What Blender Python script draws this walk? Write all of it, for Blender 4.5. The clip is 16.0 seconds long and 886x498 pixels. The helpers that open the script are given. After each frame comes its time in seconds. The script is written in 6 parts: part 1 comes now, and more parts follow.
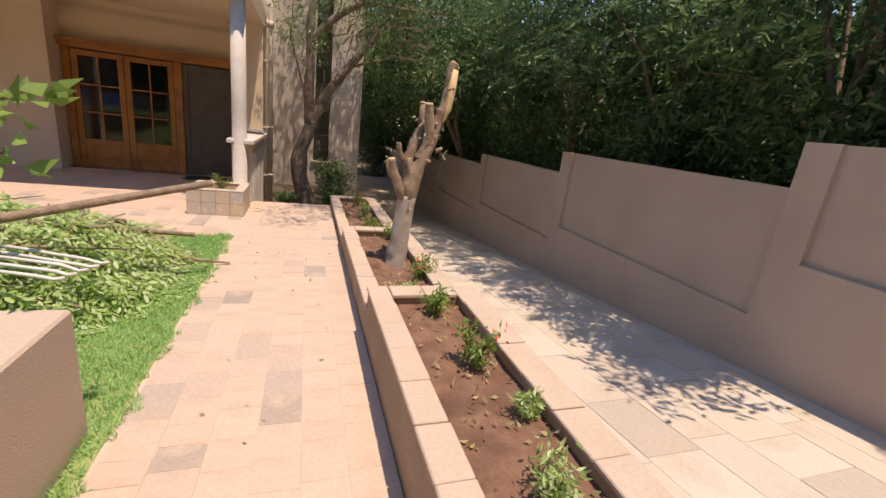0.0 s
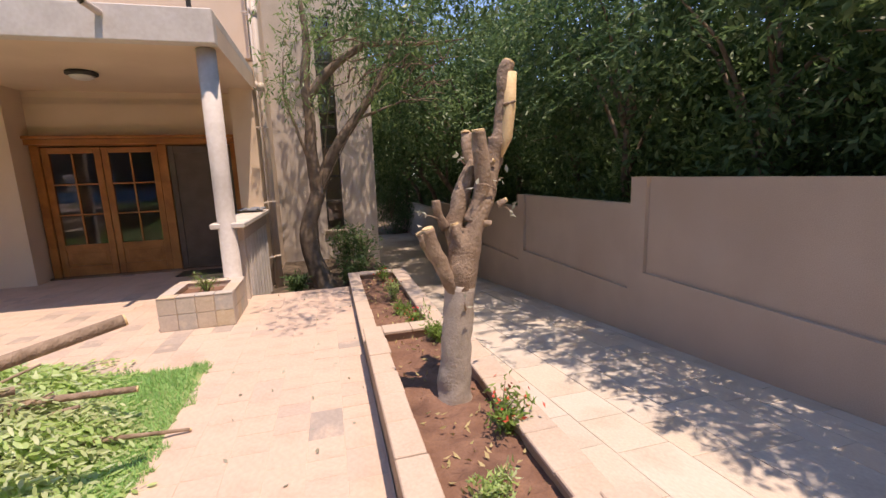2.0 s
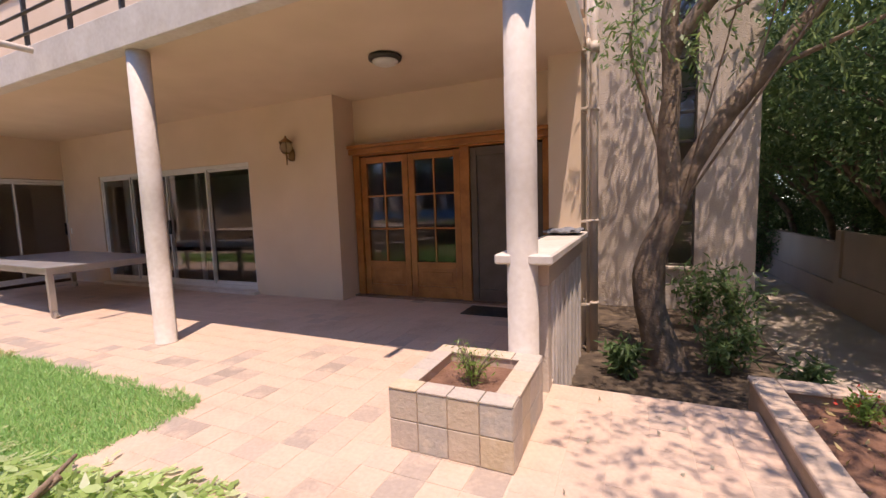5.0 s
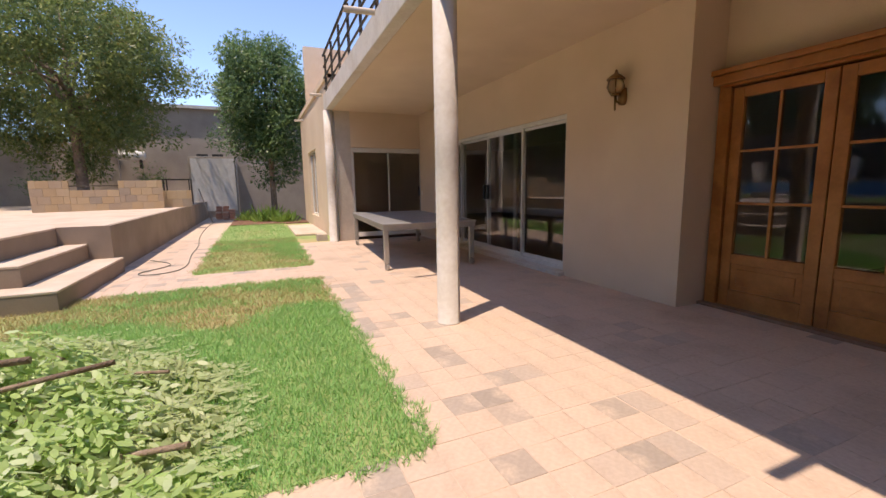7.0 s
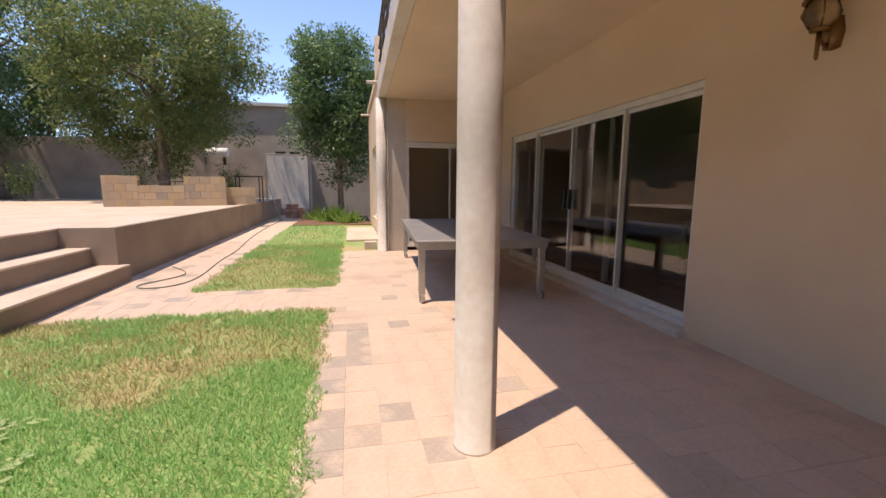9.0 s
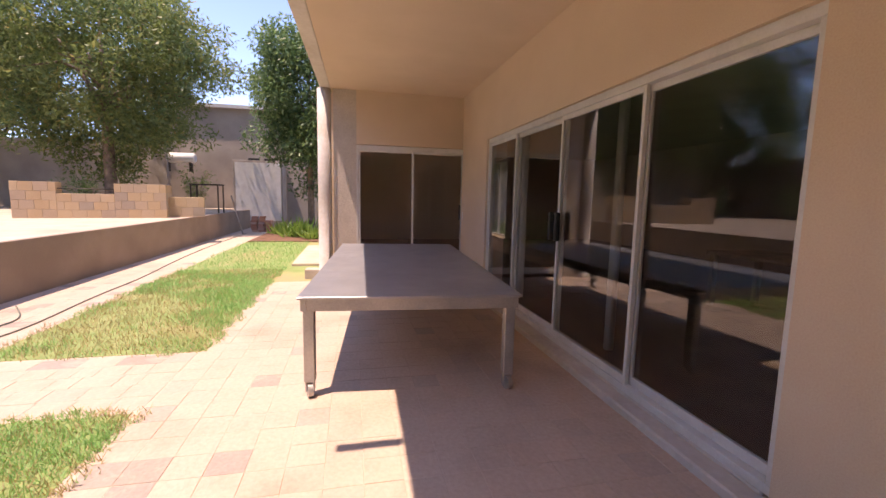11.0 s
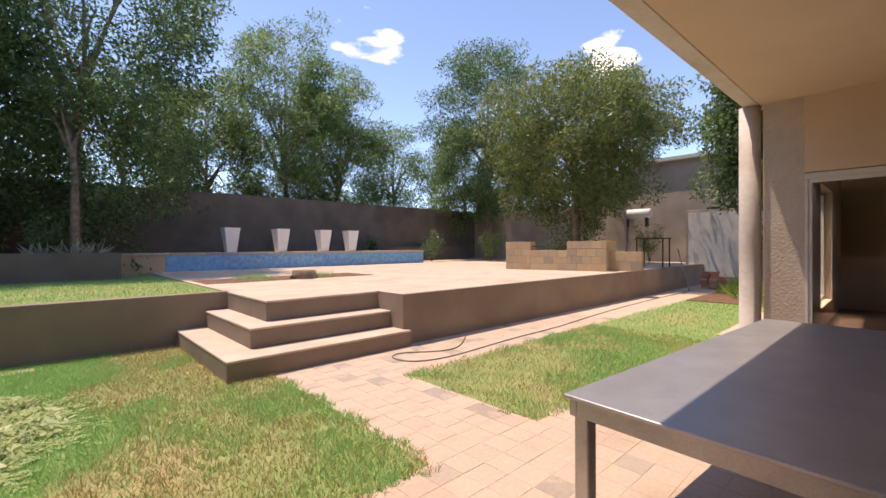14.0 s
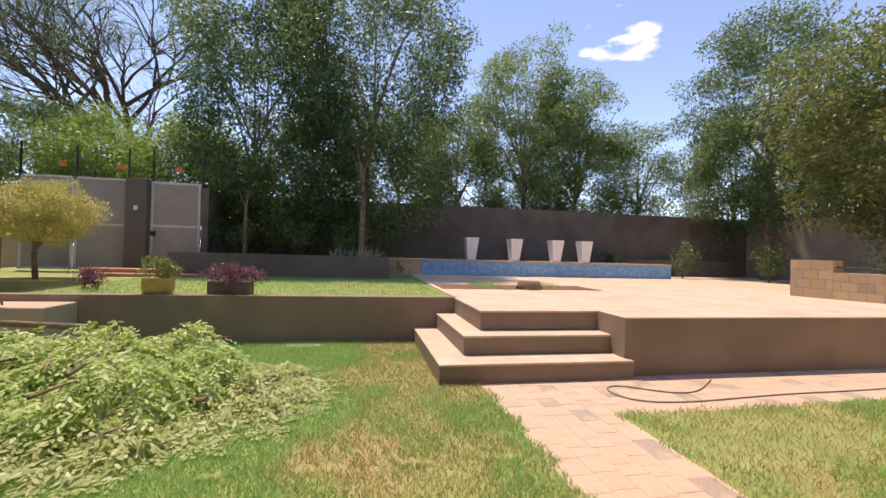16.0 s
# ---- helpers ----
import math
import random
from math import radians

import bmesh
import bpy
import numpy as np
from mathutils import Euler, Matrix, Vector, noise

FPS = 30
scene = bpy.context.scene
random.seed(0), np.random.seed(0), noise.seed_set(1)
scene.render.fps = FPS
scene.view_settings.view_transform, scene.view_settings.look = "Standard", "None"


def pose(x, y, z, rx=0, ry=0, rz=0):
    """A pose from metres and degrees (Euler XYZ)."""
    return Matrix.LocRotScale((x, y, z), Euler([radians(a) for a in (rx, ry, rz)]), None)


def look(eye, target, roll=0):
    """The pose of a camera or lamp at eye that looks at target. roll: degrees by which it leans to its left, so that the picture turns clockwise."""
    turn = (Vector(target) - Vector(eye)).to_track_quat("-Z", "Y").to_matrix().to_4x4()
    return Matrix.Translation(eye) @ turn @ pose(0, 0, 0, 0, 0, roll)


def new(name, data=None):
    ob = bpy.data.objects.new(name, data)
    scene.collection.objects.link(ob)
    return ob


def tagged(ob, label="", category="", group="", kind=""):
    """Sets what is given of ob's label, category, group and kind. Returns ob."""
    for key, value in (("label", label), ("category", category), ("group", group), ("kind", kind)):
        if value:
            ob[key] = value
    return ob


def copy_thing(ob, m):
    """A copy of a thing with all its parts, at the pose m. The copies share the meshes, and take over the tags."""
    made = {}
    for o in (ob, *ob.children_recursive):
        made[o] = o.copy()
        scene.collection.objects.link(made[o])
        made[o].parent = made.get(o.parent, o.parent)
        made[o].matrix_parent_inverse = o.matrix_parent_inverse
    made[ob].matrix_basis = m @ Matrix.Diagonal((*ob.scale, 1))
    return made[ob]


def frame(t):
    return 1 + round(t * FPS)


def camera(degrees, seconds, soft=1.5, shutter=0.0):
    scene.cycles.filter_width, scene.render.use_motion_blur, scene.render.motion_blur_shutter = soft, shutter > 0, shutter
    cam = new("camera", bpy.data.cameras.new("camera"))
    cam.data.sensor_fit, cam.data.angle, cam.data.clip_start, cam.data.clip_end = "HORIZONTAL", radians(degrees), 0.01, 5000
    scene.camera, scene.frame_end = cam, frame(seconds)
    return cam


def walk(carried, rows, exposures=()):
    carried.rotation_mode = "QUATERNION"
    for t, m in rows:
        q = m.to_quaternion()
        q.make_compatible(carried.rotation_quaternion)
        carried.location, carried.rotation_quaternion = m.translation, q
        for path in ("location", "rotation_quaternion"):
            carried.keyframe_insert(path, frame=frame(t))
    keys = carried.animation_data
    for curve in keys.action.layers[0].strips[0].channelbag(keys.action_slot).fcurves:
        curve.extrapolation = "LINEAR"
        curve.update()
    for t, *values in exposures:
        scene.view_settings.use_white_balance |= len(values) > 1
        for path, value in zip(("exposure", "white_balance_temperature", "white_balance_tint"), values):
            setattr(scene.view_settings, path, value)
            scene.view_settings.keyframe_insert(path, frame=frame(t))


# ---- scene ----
cam = camera(92.8, 16.0)
PATH = [
    (0, (0.183, -0.657, 1.603), (0.812, 1.16, 1.052), 7.0),
    (0.5, (0.302, -0.323, 1.614), (1.032, 1.456, 1.062), 5.2),
    (1, (0.399, 0.111, 1.61), (1.002, 1.942, 1.076), 1.4),
    (1.5, (0.426, 0.574, 1.6), (0.978, 2.448, 1.173), -1.1),
    (2, (0.427, 1.081, 1.562), (0.935, 2.983, 1.213), -1.9),
    (2.5, (0.371, 1.601, 1.528), (0.801, 3.524, 1.187), -2.3),
    (3, (0.339, 2.126, 1.523), (0.728, 4.06, 1.19), -2.1),
    (3.5, (0.328, 2.578, 1.504), (0.666, 4.527, 1.205), 0.7),
    (4, (0.265, 3.05, 1.485), (0.351, 5.029, 1.213), -0.1),
    (4.5, (0.09, 3.555, 1.434), (-0.238, 5.516, 1.224), -0.8),
    (5, (-0.113, 3.99, 1.392), (-0.935, 5.802, 1.193), -1.9),
    (5.2, (-0.177, 4.151, 1.381), (-1.198, 5.86, 1.185), -1.9),
    (7.3, (-1.467, 5.403, 1.291), (-3.326, 6.076, 0.993), -1.7),
    (7.5, (-1.623, 5.494, 1.301), (-3.506, 6.102, 1.006), -2.3),
    (8, (-2.035, 5.728, 1.301), (-3.936, 6.277, 1.006), -2.0),
    (8.5, (-2.443, 5.985, 1.341), (-4.363, 6.462, 1.049), -1.5),
    (8.6, (-2.52, 6.026, 1.334), (-4.442, 6.495, 1.044), -1.6),
    (9, (-2.852, 6.262, 1.332), (-4.785, 6.687, 1.043), 0.3),
    (9.5, (-3.335, 6.51, 1.327), (-5.268, 6.934, 1.035), 1.2),
    (9.6, (-3.427, 6.574, 1.345), (-5.355, 7.023, 1.06), 1.3),
    (11.8, (-5.037, 7.694, 1.431), (-7.008, 8.008, 1.299), 0.5),
    (12.4, (-5.228, 7.909, 1.459), (-7.227, 7.879, 1.395), 0.4),
    (13, (-5.328, 8.039, 1.489), (-7.254, 7.503, 1.424), 2.1),
    (13.4, (-5.477, 8.11, 1.465), (-7.226, 7.14, 1.445), 1.8),
    (14, (-5.636, 8.101, 1.466), (-7.0, 6.637, 1.456), -0.3),
    (14.5, (-5.708, 8.09, 1.479), (-6.656, 6.329, 1.466), -0.2),
    (15, (-5.775, 8.094, 1.495), (-6.397, 6.193, 1.468), 0.8),
    (15.2, (-5.845, 8.123, 1.506), (-6.36, 6.191, 1.473), 1.2),
    (15.5, (-5.933, 8.071, 1.512), (-6.382, 6.122, 1.483), 1.3),
    (16, (-6.08, 8.033, 1.542), (-6.461, 6.07, 1.561), 1.6),
]
walk(cam, [(t, look(eye, target, roll)) for t, eye, target, roll in PATH], [(0.0, 1.35, 8200, 19), (3.0, 1.6, 7700, 26), (4.4, 1.65, 7700, 30), (5.2, 1.5, 7700, 25), (8.0, 1.4, 7800, 17), (9.7, 1.45, 7800, 17), (11.8, 2.0, 8300, 36), (13.0, 1.75, 8200, 28), (14.2, 1.35, 8300, 19), (16.0, 1.35, 9000, 21)])

# ---- light ----
SUN_DIR = Vector((0.43, -0.87, 3.08)).normalized()   # towards the sun
world = bpy.data.worlds.new("sky")
scene.world = world
world.use_nodes = True
wn, wl = world.node_tree.nodes, world.node_tree.links
sky = wn.new("ShaderNodeTexSky")
sky.sky_type = 'NISHITA'
sky.sun_disc = False
sky.sun_elevation = math.asin(SUN_DIR.z)
sky.sun_rotation = math.atan2(SUN_DIR.x, SUN_DIR.y)
sky.altitude = 1500.0
sky.air_density, sky.dust_density, sky.ozone_density = 0.75, 0.03, 5.0
# a few small fair-weather clouds, low over the garden
tc = wn.new("ShaderNodeTexCoord")
cn = wn.new("ShaderNodeTexNoise")
cn.inputs["Scale"].default_value, cn.inputs["Detail"].default_value = 9.0, 6.0
stretch = wn.new("ShaderNodeVectorMath")
stretch.operation = "MULTIPLY"
stretch.inputs[1].default_value = (1.0, 1.0, 2.6)
wl.new(tc.outputs["Generated"], stretch.inputs[0])
wl.new(stretch.outputs[0], cn.inputs["Vector"])
thin = wn.new("ShaderNodeMapRange")
thin.inputs[1].default_value, thin.inputs[2].default_value = 0.0, 0.6
total = None
for d, wide in (((-0.485, -0.752, 0.446), 0.9985), ((-0.83, -0.402, 0.386), 1.0012)):
    dot = wn.new("ShaderNodeVectorMath")
    dot.operation = "DOT_PRODUCT"
    dot.inputs[1].default_value = Vector(d).normalized()
    wl.new(tc.outputs["Generated"], dot.inputs[0])
    near = wn.new("ShaderNodeMapRange")
    near.inputs[1].default_value, near.inputs[2].default_value = wide - 0.004, 1.0
    wl.new(dot.outputs["Value"], near.inputs[0])
    if total is None:
        total = near.outputs[0]
    else:
        add = wn.new("ShaderNodeMath")
        wl.new(total, add.inputs[0])
        wl.new(near.outputs[0], add.inputs[1])
        total = add.outputs[0]
both = wn.new("ShaderNodeMath")
both.operation = "MULTIPLY_ADD"
both.inputs[1].default_value = 0.98
wl.new(total, both.inputs[0])
dense = wn.new("ShaderNodeMath")
dense.operation = "MULTIPLY_ADD"
dense.inputs[1].default_value, dense.inputs[2].default_value = 3.0, -2.3
wl.new(cn.outputs["Fac"], dense.inputs[0])
wl.new(dense.outputs[0], both.inputs[2])
wl.new(both.outputs[0], thin.inputs[0])
veil = wn.new("ShaderNodeMix")
veil.data_type = "RGBA"
wl.new(thin.outputs[0], veil.inputs[0])
wl.new(sky.outputs[0], veil.inputs[6])
veil.inputs[7].default_value = (5.5, 5.5, 5.7, 1)
wl.new(veil.outputs[2], wn["Background"].inputs[0])
wn["Background"].inputs[1].default_value = 0.15
sun = new("sun", bpy.data.lights.new("sun", "SUN"))
sun.data.energy, sun.data.angle, sun.data.color = 1.9, radians(0.53), (1.0, 0.93, 0.84)
sun.matrix_world = look((0, 0, 0), -SUN_DIR)


# ---- materials ----
def mat(name, a, b, rough=0.8, scale=6.0, bump=0.15, fine=90.0, metal=0.0, vary=0.0, isl=0.0, stain=None, stain_scale=0.7, tr=0.0, spec=0.5, c=None):
    """Two-scale procedural surface: colours a and b mixed by coarse noise, fine grain, optional stains and per-piece variety."""
    m = bpy.data.materials.new(name)
    m.use_nodes = True
    n, l = m.node_tree.nodes, m.node_tree.links
    p = n["Principled BSDF"]
    p.inputs["Metallic"].default_value = metal
    p.inputs["Specular IOR Level"].default_value = spec
    tc = n.new("ShaderNodeTexCoord")

    def nz(s, d=5.0):
        t = n.new("ShaderNodeTexNoise")
        t.inputs["Scale"].default_value, t.inputs["Detail"].default_value = s, d
        l.new(tc.outputs["Object"], t.inputs["Vector"])
        return t.outputs["Fac"]

    def ramp(f, stops):
        r = n.new("ShaderNodeValToRGB")
        e = r.color_ramp.elements
        while len(e) < len(stops):
            e.new(0.5)
        for k, (pos, col) in zip(e, stops):
            k.position, k.color = pos, (*col, 1)
        l.new(f, r.inputs["Fac"])
        return r.outputs["Color"]

    def mix(f, x, y, kind="MIX"):
        k = n.new("ShaderNodeMix")
        k.data_type, k.blend_type = "RGBA", kind
        if isinstance(f, float):
            k.inputs[0].default_value = f
        else:
            l.new(f, k.inputs[0])
        l.new(x, k.inputs[6])
        if isinstance(y, tuple):
            k.inputs[7].default_value = (*y, 1)
        else:
            l.new(y, k.inputs[7])
        return k.outputs[2]

    col = ramp(nz(scale), [(0.35, a), (0.68, b)])
    if vary or isl:
        src = n.new("ShaderNodeObjectInfo").outputs["Random"] if vary else n.new("ShaderNodeNewGeometry").outputs["Random Per Island"]
        cc = c or [(0.0, a), (0.6, b), (1.0, tuple(v * 0.6 for v in a))]
        col = mix(vary or isl, col, ramp(src, cc))
    if stain:
        f = n.new("ShaderNodeMapRange")
        f.inputs[1].default_value, f.inputs[2].default_value = 0.52, 0.72
        l.new(nz(stain_scale, 8.0), f.inputs[0])
        col = mix(f.outputs[0], col, stain)
    grain = nz(fine, 3.0)
    col = mix(0.25, col, ramp(grain, [(0.3, (0.35, 0.35, 0.35)), (0.7, (0.65, 0.65, 0.65))]), "OVERLAY")
    l.new(col, p.inputs["Base Color"])
    r = n.new("ShaderNodeMapRange")
    r.inputs[3].default_value, r.inputs[4].default_value = max(rough - 0.12, 0.02), min(rough + 0.12, 1)
    l.new(nz(scale * 3), r.inputs[0])
    l.new(r.outputs[0], p.inputs["Roughness"])
    if bump:
        h = n.new("ShaderNodeBump")
        h.inputs["Strength"].default_value, h.inputs["Distance"].default_value = bump, 0.01
        l.new(grain, h.inputs["Height"])
        l.new(h.outputs[0], p.inputs["Normal"])
    if tr:
        t = n.new("ShaderNodeBsdfTranslucent")
        l.new(col, t.inputs["Color"])
        s = n.new("ShaderNodeMixShader")
        s.inputs[0].default_value = tr
        l.new(p.outputs[0], s.inputs[1])
        l.new(t.outputs[0], s.inputs[2])
        l.new(s.outputs[0], n["Material Output"].inputs["Surface"])
    return m


def glass(name, tint=(0.93, 0.95, 0.94), rough=0.0):
    m = bpy.data.materials.new(name)
    m.use_nodes = True
    p = m.node_tree.nodes["Principled BSDF"]
    p.inputs["Base Color"].default_value = (*tint, 1)
    p.inputs["Transmission Weight"].default_value, p.inputs["Roughness"].default_value, p.inputs["IOR"].default_value = 1, rough, 1.5
    return m


PLASTER = mat("plaster", (0.67, 0.52, 0.385), (0.72, 0.565, 0.425), 0.9, 1.6, 0.35, 120, stain=(0.64, 0.49, 0.355), stain_scale=0.5)
PLASTER_ROUGH = mat("rough_plaster", (0.52, 0.45, 0.38), (0.60, 0.52, 0.45), 0.95, 3, 1.0, 45, stain=(0.42, 0.35, 0.28))
COLUMN_PAINT = mat("column_paint", (0.58, 0.52, 0.47), (0.66, 0.60, 0.55), 0.75, 3, 0.15, 22, stain=(0.54, 0.46, 0.39), stain_scale=2.0)
WALL_PAINT = mat("garden_wall_paint", (0.50, 0.39, 0.305), (0.57, 0.45, 0.355), 0.9, 1.2, 0.4, 100, stain=(0.44, 0.33, 0.255), stain_scale=0.6)
DARK_WALL = mat("dark_wall_paint", (0.15, 0.125, 0.105), (0.19, 0.16, 0.135), 0.9, 1.5, 0.4, 100, stain=(0.11, 0.09, 0.075))
RETAIN = mat("retaining_wall_paint", (0.26, 0.195, 0.15), (0.32, 0.245, 0.19), 0.9, 1.5, 0.4, 90, stain=(0.22, 0.165, 0.125))
TILE_STOPS = [(0.0, (0.58, 0.42, 0.325)), (0.3, (0.60, 0.445, 0.35)), (0.55, (0.555, 0.42, 0.33)), (0.8, (0.59, 0.44, 0.345)), (0.94, (0.53, 0.405, 0.325)), (1.0, (0.42, 0.345, 0.295))]
TILE = mat("slate_tile", (0.54, 0.39, 0.30), (0.63, 0.47, 0.38), 0.7, 3, 0.4, 35, vary=0.8, c=TILE_STOPS, stain=(0.47, 0.345, 0.265), stain_scale=1.6)
TILE_ALL = mat("slate_tile_field", (0.54, 0.39, 0.30), (0.63, 0.47, 0.38), 0.7, 3, 0.4, 35, isl=0.8, c=TILE_STOPS, stain=(0.47, 0.345, 0.265), stain_scale=1.6)
MORTAR = mat("mortar", (0.57, 0.43, 0.335), (0.65, 0.50, 0.40), 0.95, 4, 0.6, 80)
WORN = dict(rough=0.75, scale=9, bump=0.5, fine=40, c=[(0, (0.31, 0.255, 0.215)), (0.4, (0.42, 0.33, 0.27)), (0.75, (0.37, 0.315, 0.275)), (1, (0.48, 0.365, 0.29))], stain=(0.56, 0.425, 0.335), stain_scale=5.0)
TILE_WORN = mat("worn_slate_tile", (0.36, 0.29, 0.24), (0.45, 0.36, 0.295), vary=0.7, **WORN)
TILE_WORN_ALL = mat("worn_slate_field", (0.36, 0.29, 0.24), (0.45, 0.36, 0.295), isl=0.7, **WORN)
FLAG_STOPS = [(0.0, (0.56, 0.48, 0.40)), (0.3, (0.62, 0.555, 0.485)), (0.5, (0.53, 0.475, 0.42)), (0.7, (0.60, 0.50, 0.40)), (0.86, (0.56, 0.51, 0.46)), (1.0, (0.42, 0.35, 0.295))]
FLAG = mat("flagstone", (0.55, 0.475, 0.40), (0.63, 0.56, 0.485), 0.85, 4, 0.5, 40, vary=0.75, c=FLAG_STOPS, stain=(0.49, 0.41, 0.335), stain_scale=1.8)
PAVING = mat("terrace_paving", (0.56, 0.44, 0.35), (0.64, 0.52, 0.43), 0.85, 3, 0.4, 60, stain=(0.50, 0.38, 0.29), stain_scale=1.0)
DRIVE = mat("driveway_paving", (0.50, 0.43, 0.365), (0.58, 0.50, 0.43), 0.9, 2.5, 0.5, 60, stain=(0.44, 0.34, 0.265), stain_scale=0.9)
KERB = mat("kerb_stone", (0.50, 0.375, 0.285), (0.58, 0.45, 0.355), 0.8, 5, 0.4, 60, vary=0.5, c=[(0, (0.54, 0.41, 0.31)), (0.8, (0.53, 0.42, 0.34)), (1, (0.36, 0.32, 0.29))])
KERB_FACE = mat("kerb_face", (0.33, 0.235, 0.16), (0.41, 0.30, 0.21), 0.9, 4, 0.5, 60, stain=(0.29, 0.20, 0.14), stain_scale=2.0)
SOIL = mat("soil", (0.17, 0.085, 0.055), (0.24, 0.13, 0.085), 1.0, 9, 1.0, 45, stain=(0.12, 0.06, 0.04), stain_scale=4)
# littered soil, its colour darkened to carry the shade of the house tree
SHADED_MOULD = mat("shade_darkened_mould", (0.055, 0.040, 0.028), (0.10, 0.072, 0.05), 1.0, 8, 1.0, 40, stain=(0.16, 0.12, 0.08), stain_scale=6)
EARTH = mat("earth", (0.16, 0.12, 0.08), (0.24, 0.18, 0.12), 1.0, 2, 0.8, 30)
TURF = mat("turf", (0.22, 0.30, 0.10), (0.32, 0.37, 0.15), 1.0, 2.2, 0.8, 60, stain=(0.42, 0.33, 0.17), stain_scale=0.7)
BLADE = mat("grass_blade", (0.24, 0.49, 0.15), (0.33, 0.58, 0.205), 0.7, 1.5, 0.0, 40, isl=0.4, c=[(0, (0.21, 0.46, 0.13)), (0.7, (0.36, 0.60, 0.22)), (1, (0.56, 0.65, 0.34))], tr=0.3)
STRAW = mat("dry_grass", (0.44, 0.34, 0.15), (0.52, 0.42, 0.21), 0.8, 1.5, 0.0, 40, isl=0.5, c=[(0, (0.42, 0.32, 0.14)), (0.7, (0.55, 0.45, 0.24)), (1, (0.30, 0.34, 0.12))], tr=0.2)
WOOD = mat("varnished_wood", (0.36, 0.135, 0.035), (0.48, 0.20, 0.06), 0.35, 4, 0.15, 30, stain=(0.28, 0.10, 0.03), stain_scale=3)
BARK = mat("bark", (0.17, 0.125, 0.09), (0.28, 0.21, 0.155), 0.95, 9, 1.0, 40, stain=(0.12, 0.09, 0.065), stain_scale=5)
BARK_PALE = mat("pale_bark", (0.23, 0.16, 0.11), (0.37, 0.27, 0.195), 0.9, 14, 0.9, 55, stain=(0.17, 0.11, 0.075), stain_scale=3)
BARK_DARK = mat("dark_bark", (0.06, 0.05, 0.04), (0.10, 0.08, 0.065), 0.95, 9, 0.6, 40)
BARK_GREY = mat("grey_bark", (0.36, 0.30, 0.25), (0.47, 0.40, 0.34), 0.9, 7, 0.4, 70, stain=(0.30, 0.24, 0.19), stain_scale=4)
CUTWOOD = mat("cut_wood", (0.66, 0.46, 0.24), (0.76, 0.57, 0.32), 0.8, 12, 0.3, 60)
STEEL = mat("brushed_steel", (0.40, 0.395, 0.42), (0.48, 0.475, 0.49), 0.40, 3, 0.05, 160, metal=0.55, stain=(0.37, 0.365, 0.385), stain_scale=1.5)
STEEL_LEG = mat("dull_steel", (0.40, 0.38, 0.36), (0.50, 0.47, 0.44), 0.5, 5, 0.15, 90, metal=0.7)
ALU = mat("white_aluminium", (0.62, 0.60, 0.57), (0.70, 0.68, 0.65), 0.4, 6, 0.05, 90)
BLACK = mat("black_plastic", (0.02, 0.02, 0.02), (0.035, 0.033, 0.03), 0.45, 9, 0.1, 90)
IRON = mat("dark_iron", (0.05, 0.045, 0.04), (0.09, 0.075, 0.06), 0.55, 9, 0.3, 80, metal=0.4)
BRONZE = mat("bronze", (0.20, 0.12, 0.05), (0.30, 0.18, 0.08), 0.4, 9, 0.2, 80, metal=0.8)
WHITE = mat("white_glaze", (0.78, 0.78, 0.77), (0.84, 0.84, 0.83), 0.35, 4, 0.05, 80)
PIPE = mat("painted_pipe", (0.56, 0.47, 0.39), (0.64, 0.55, 0.46), 0.6, 5, 0.1, 80, stain=(0.46, 0.37, 0.30))
STONE = mat("sandstone", (0.45, 0.33, 0.20), (0.54, 0.41, 0.26), 0.85, 5, 0.5, 50, vary=0.7, c=[(0, (0.52, 0.36, 0.20)), (0.4, (0.62, 0.46, 0.28)), (0.75, (0.46, 0.35, 0.25)), (1, (0.36, 0.30, 0.24))])
BOX_TILE = mat("planter_slate", (0.50, 0.41, 0.33), (0.58, 0.48, 0.39), 0.7, 9, 0.5, 50, vary=0.8, c=[(0, (0.46, 0.39, 0.35)), (0.3, (0.60, 0.46, 0.29)), (0.55, (0.54, 0.43, 0.36)), (0.8, (0.43, 0.40, 0.365)), (1, (0.64, 0.46, 0.27))], stain=(0.62, 0.52, 0.42), stain_scale=7.0)
POOL_TILE = mat("pool_mosaic", (0.12, 0.35, 0.62), (0.25, 0.51, 0.74), 0.25, 9, 0.2, 40)
GREY_WALL = mat("neighbour_wall", (0.37, 0.32, 0.28), (0.44, 0.385, 0.335), 0.9, 1.5, 0.3, 60, stain=(0.32, 0.27, 0.235))
ROOM = mat("room_paint", (0.40, 0.325, 0.265), (0.45, 0.37, 0.305), 0.9, 2, 0.1, 60)
ROOM_FLOOR = mat("dark_floor_tile", (0.20, 0.12, 0.085), (0.27, 0.17, 0.12), 0.2, 3, 0.1, 60)
GLASS = glass("window_glass")
LEAF = dict(rough=0.45, scale=0.8, bump=0.0, fine=30, isl=0.6, tr=0.5, spec=0.6)
LEAF_DARK = mat("dark_leaf", (0.075, 0.155, 0.062), (0.145, 0.245, 0.098), c=[(0, (0.055, 0.120, 0.050)), (0.65, (0.160, 0.265, 0.105)), (1, (0.300, 0.420, 0.170))], **LEAF)
LEAF_MID = mat("mid_leaf", (0.130, 0.225, 0.075), (0.215, 0.335, 0.115), c=[(0, (0.105, 0.195, 0.068)), (0.7, (0.235, 0.350, 0.120)), (1, (0.375, 0.460, 0.190))], **LEAF)
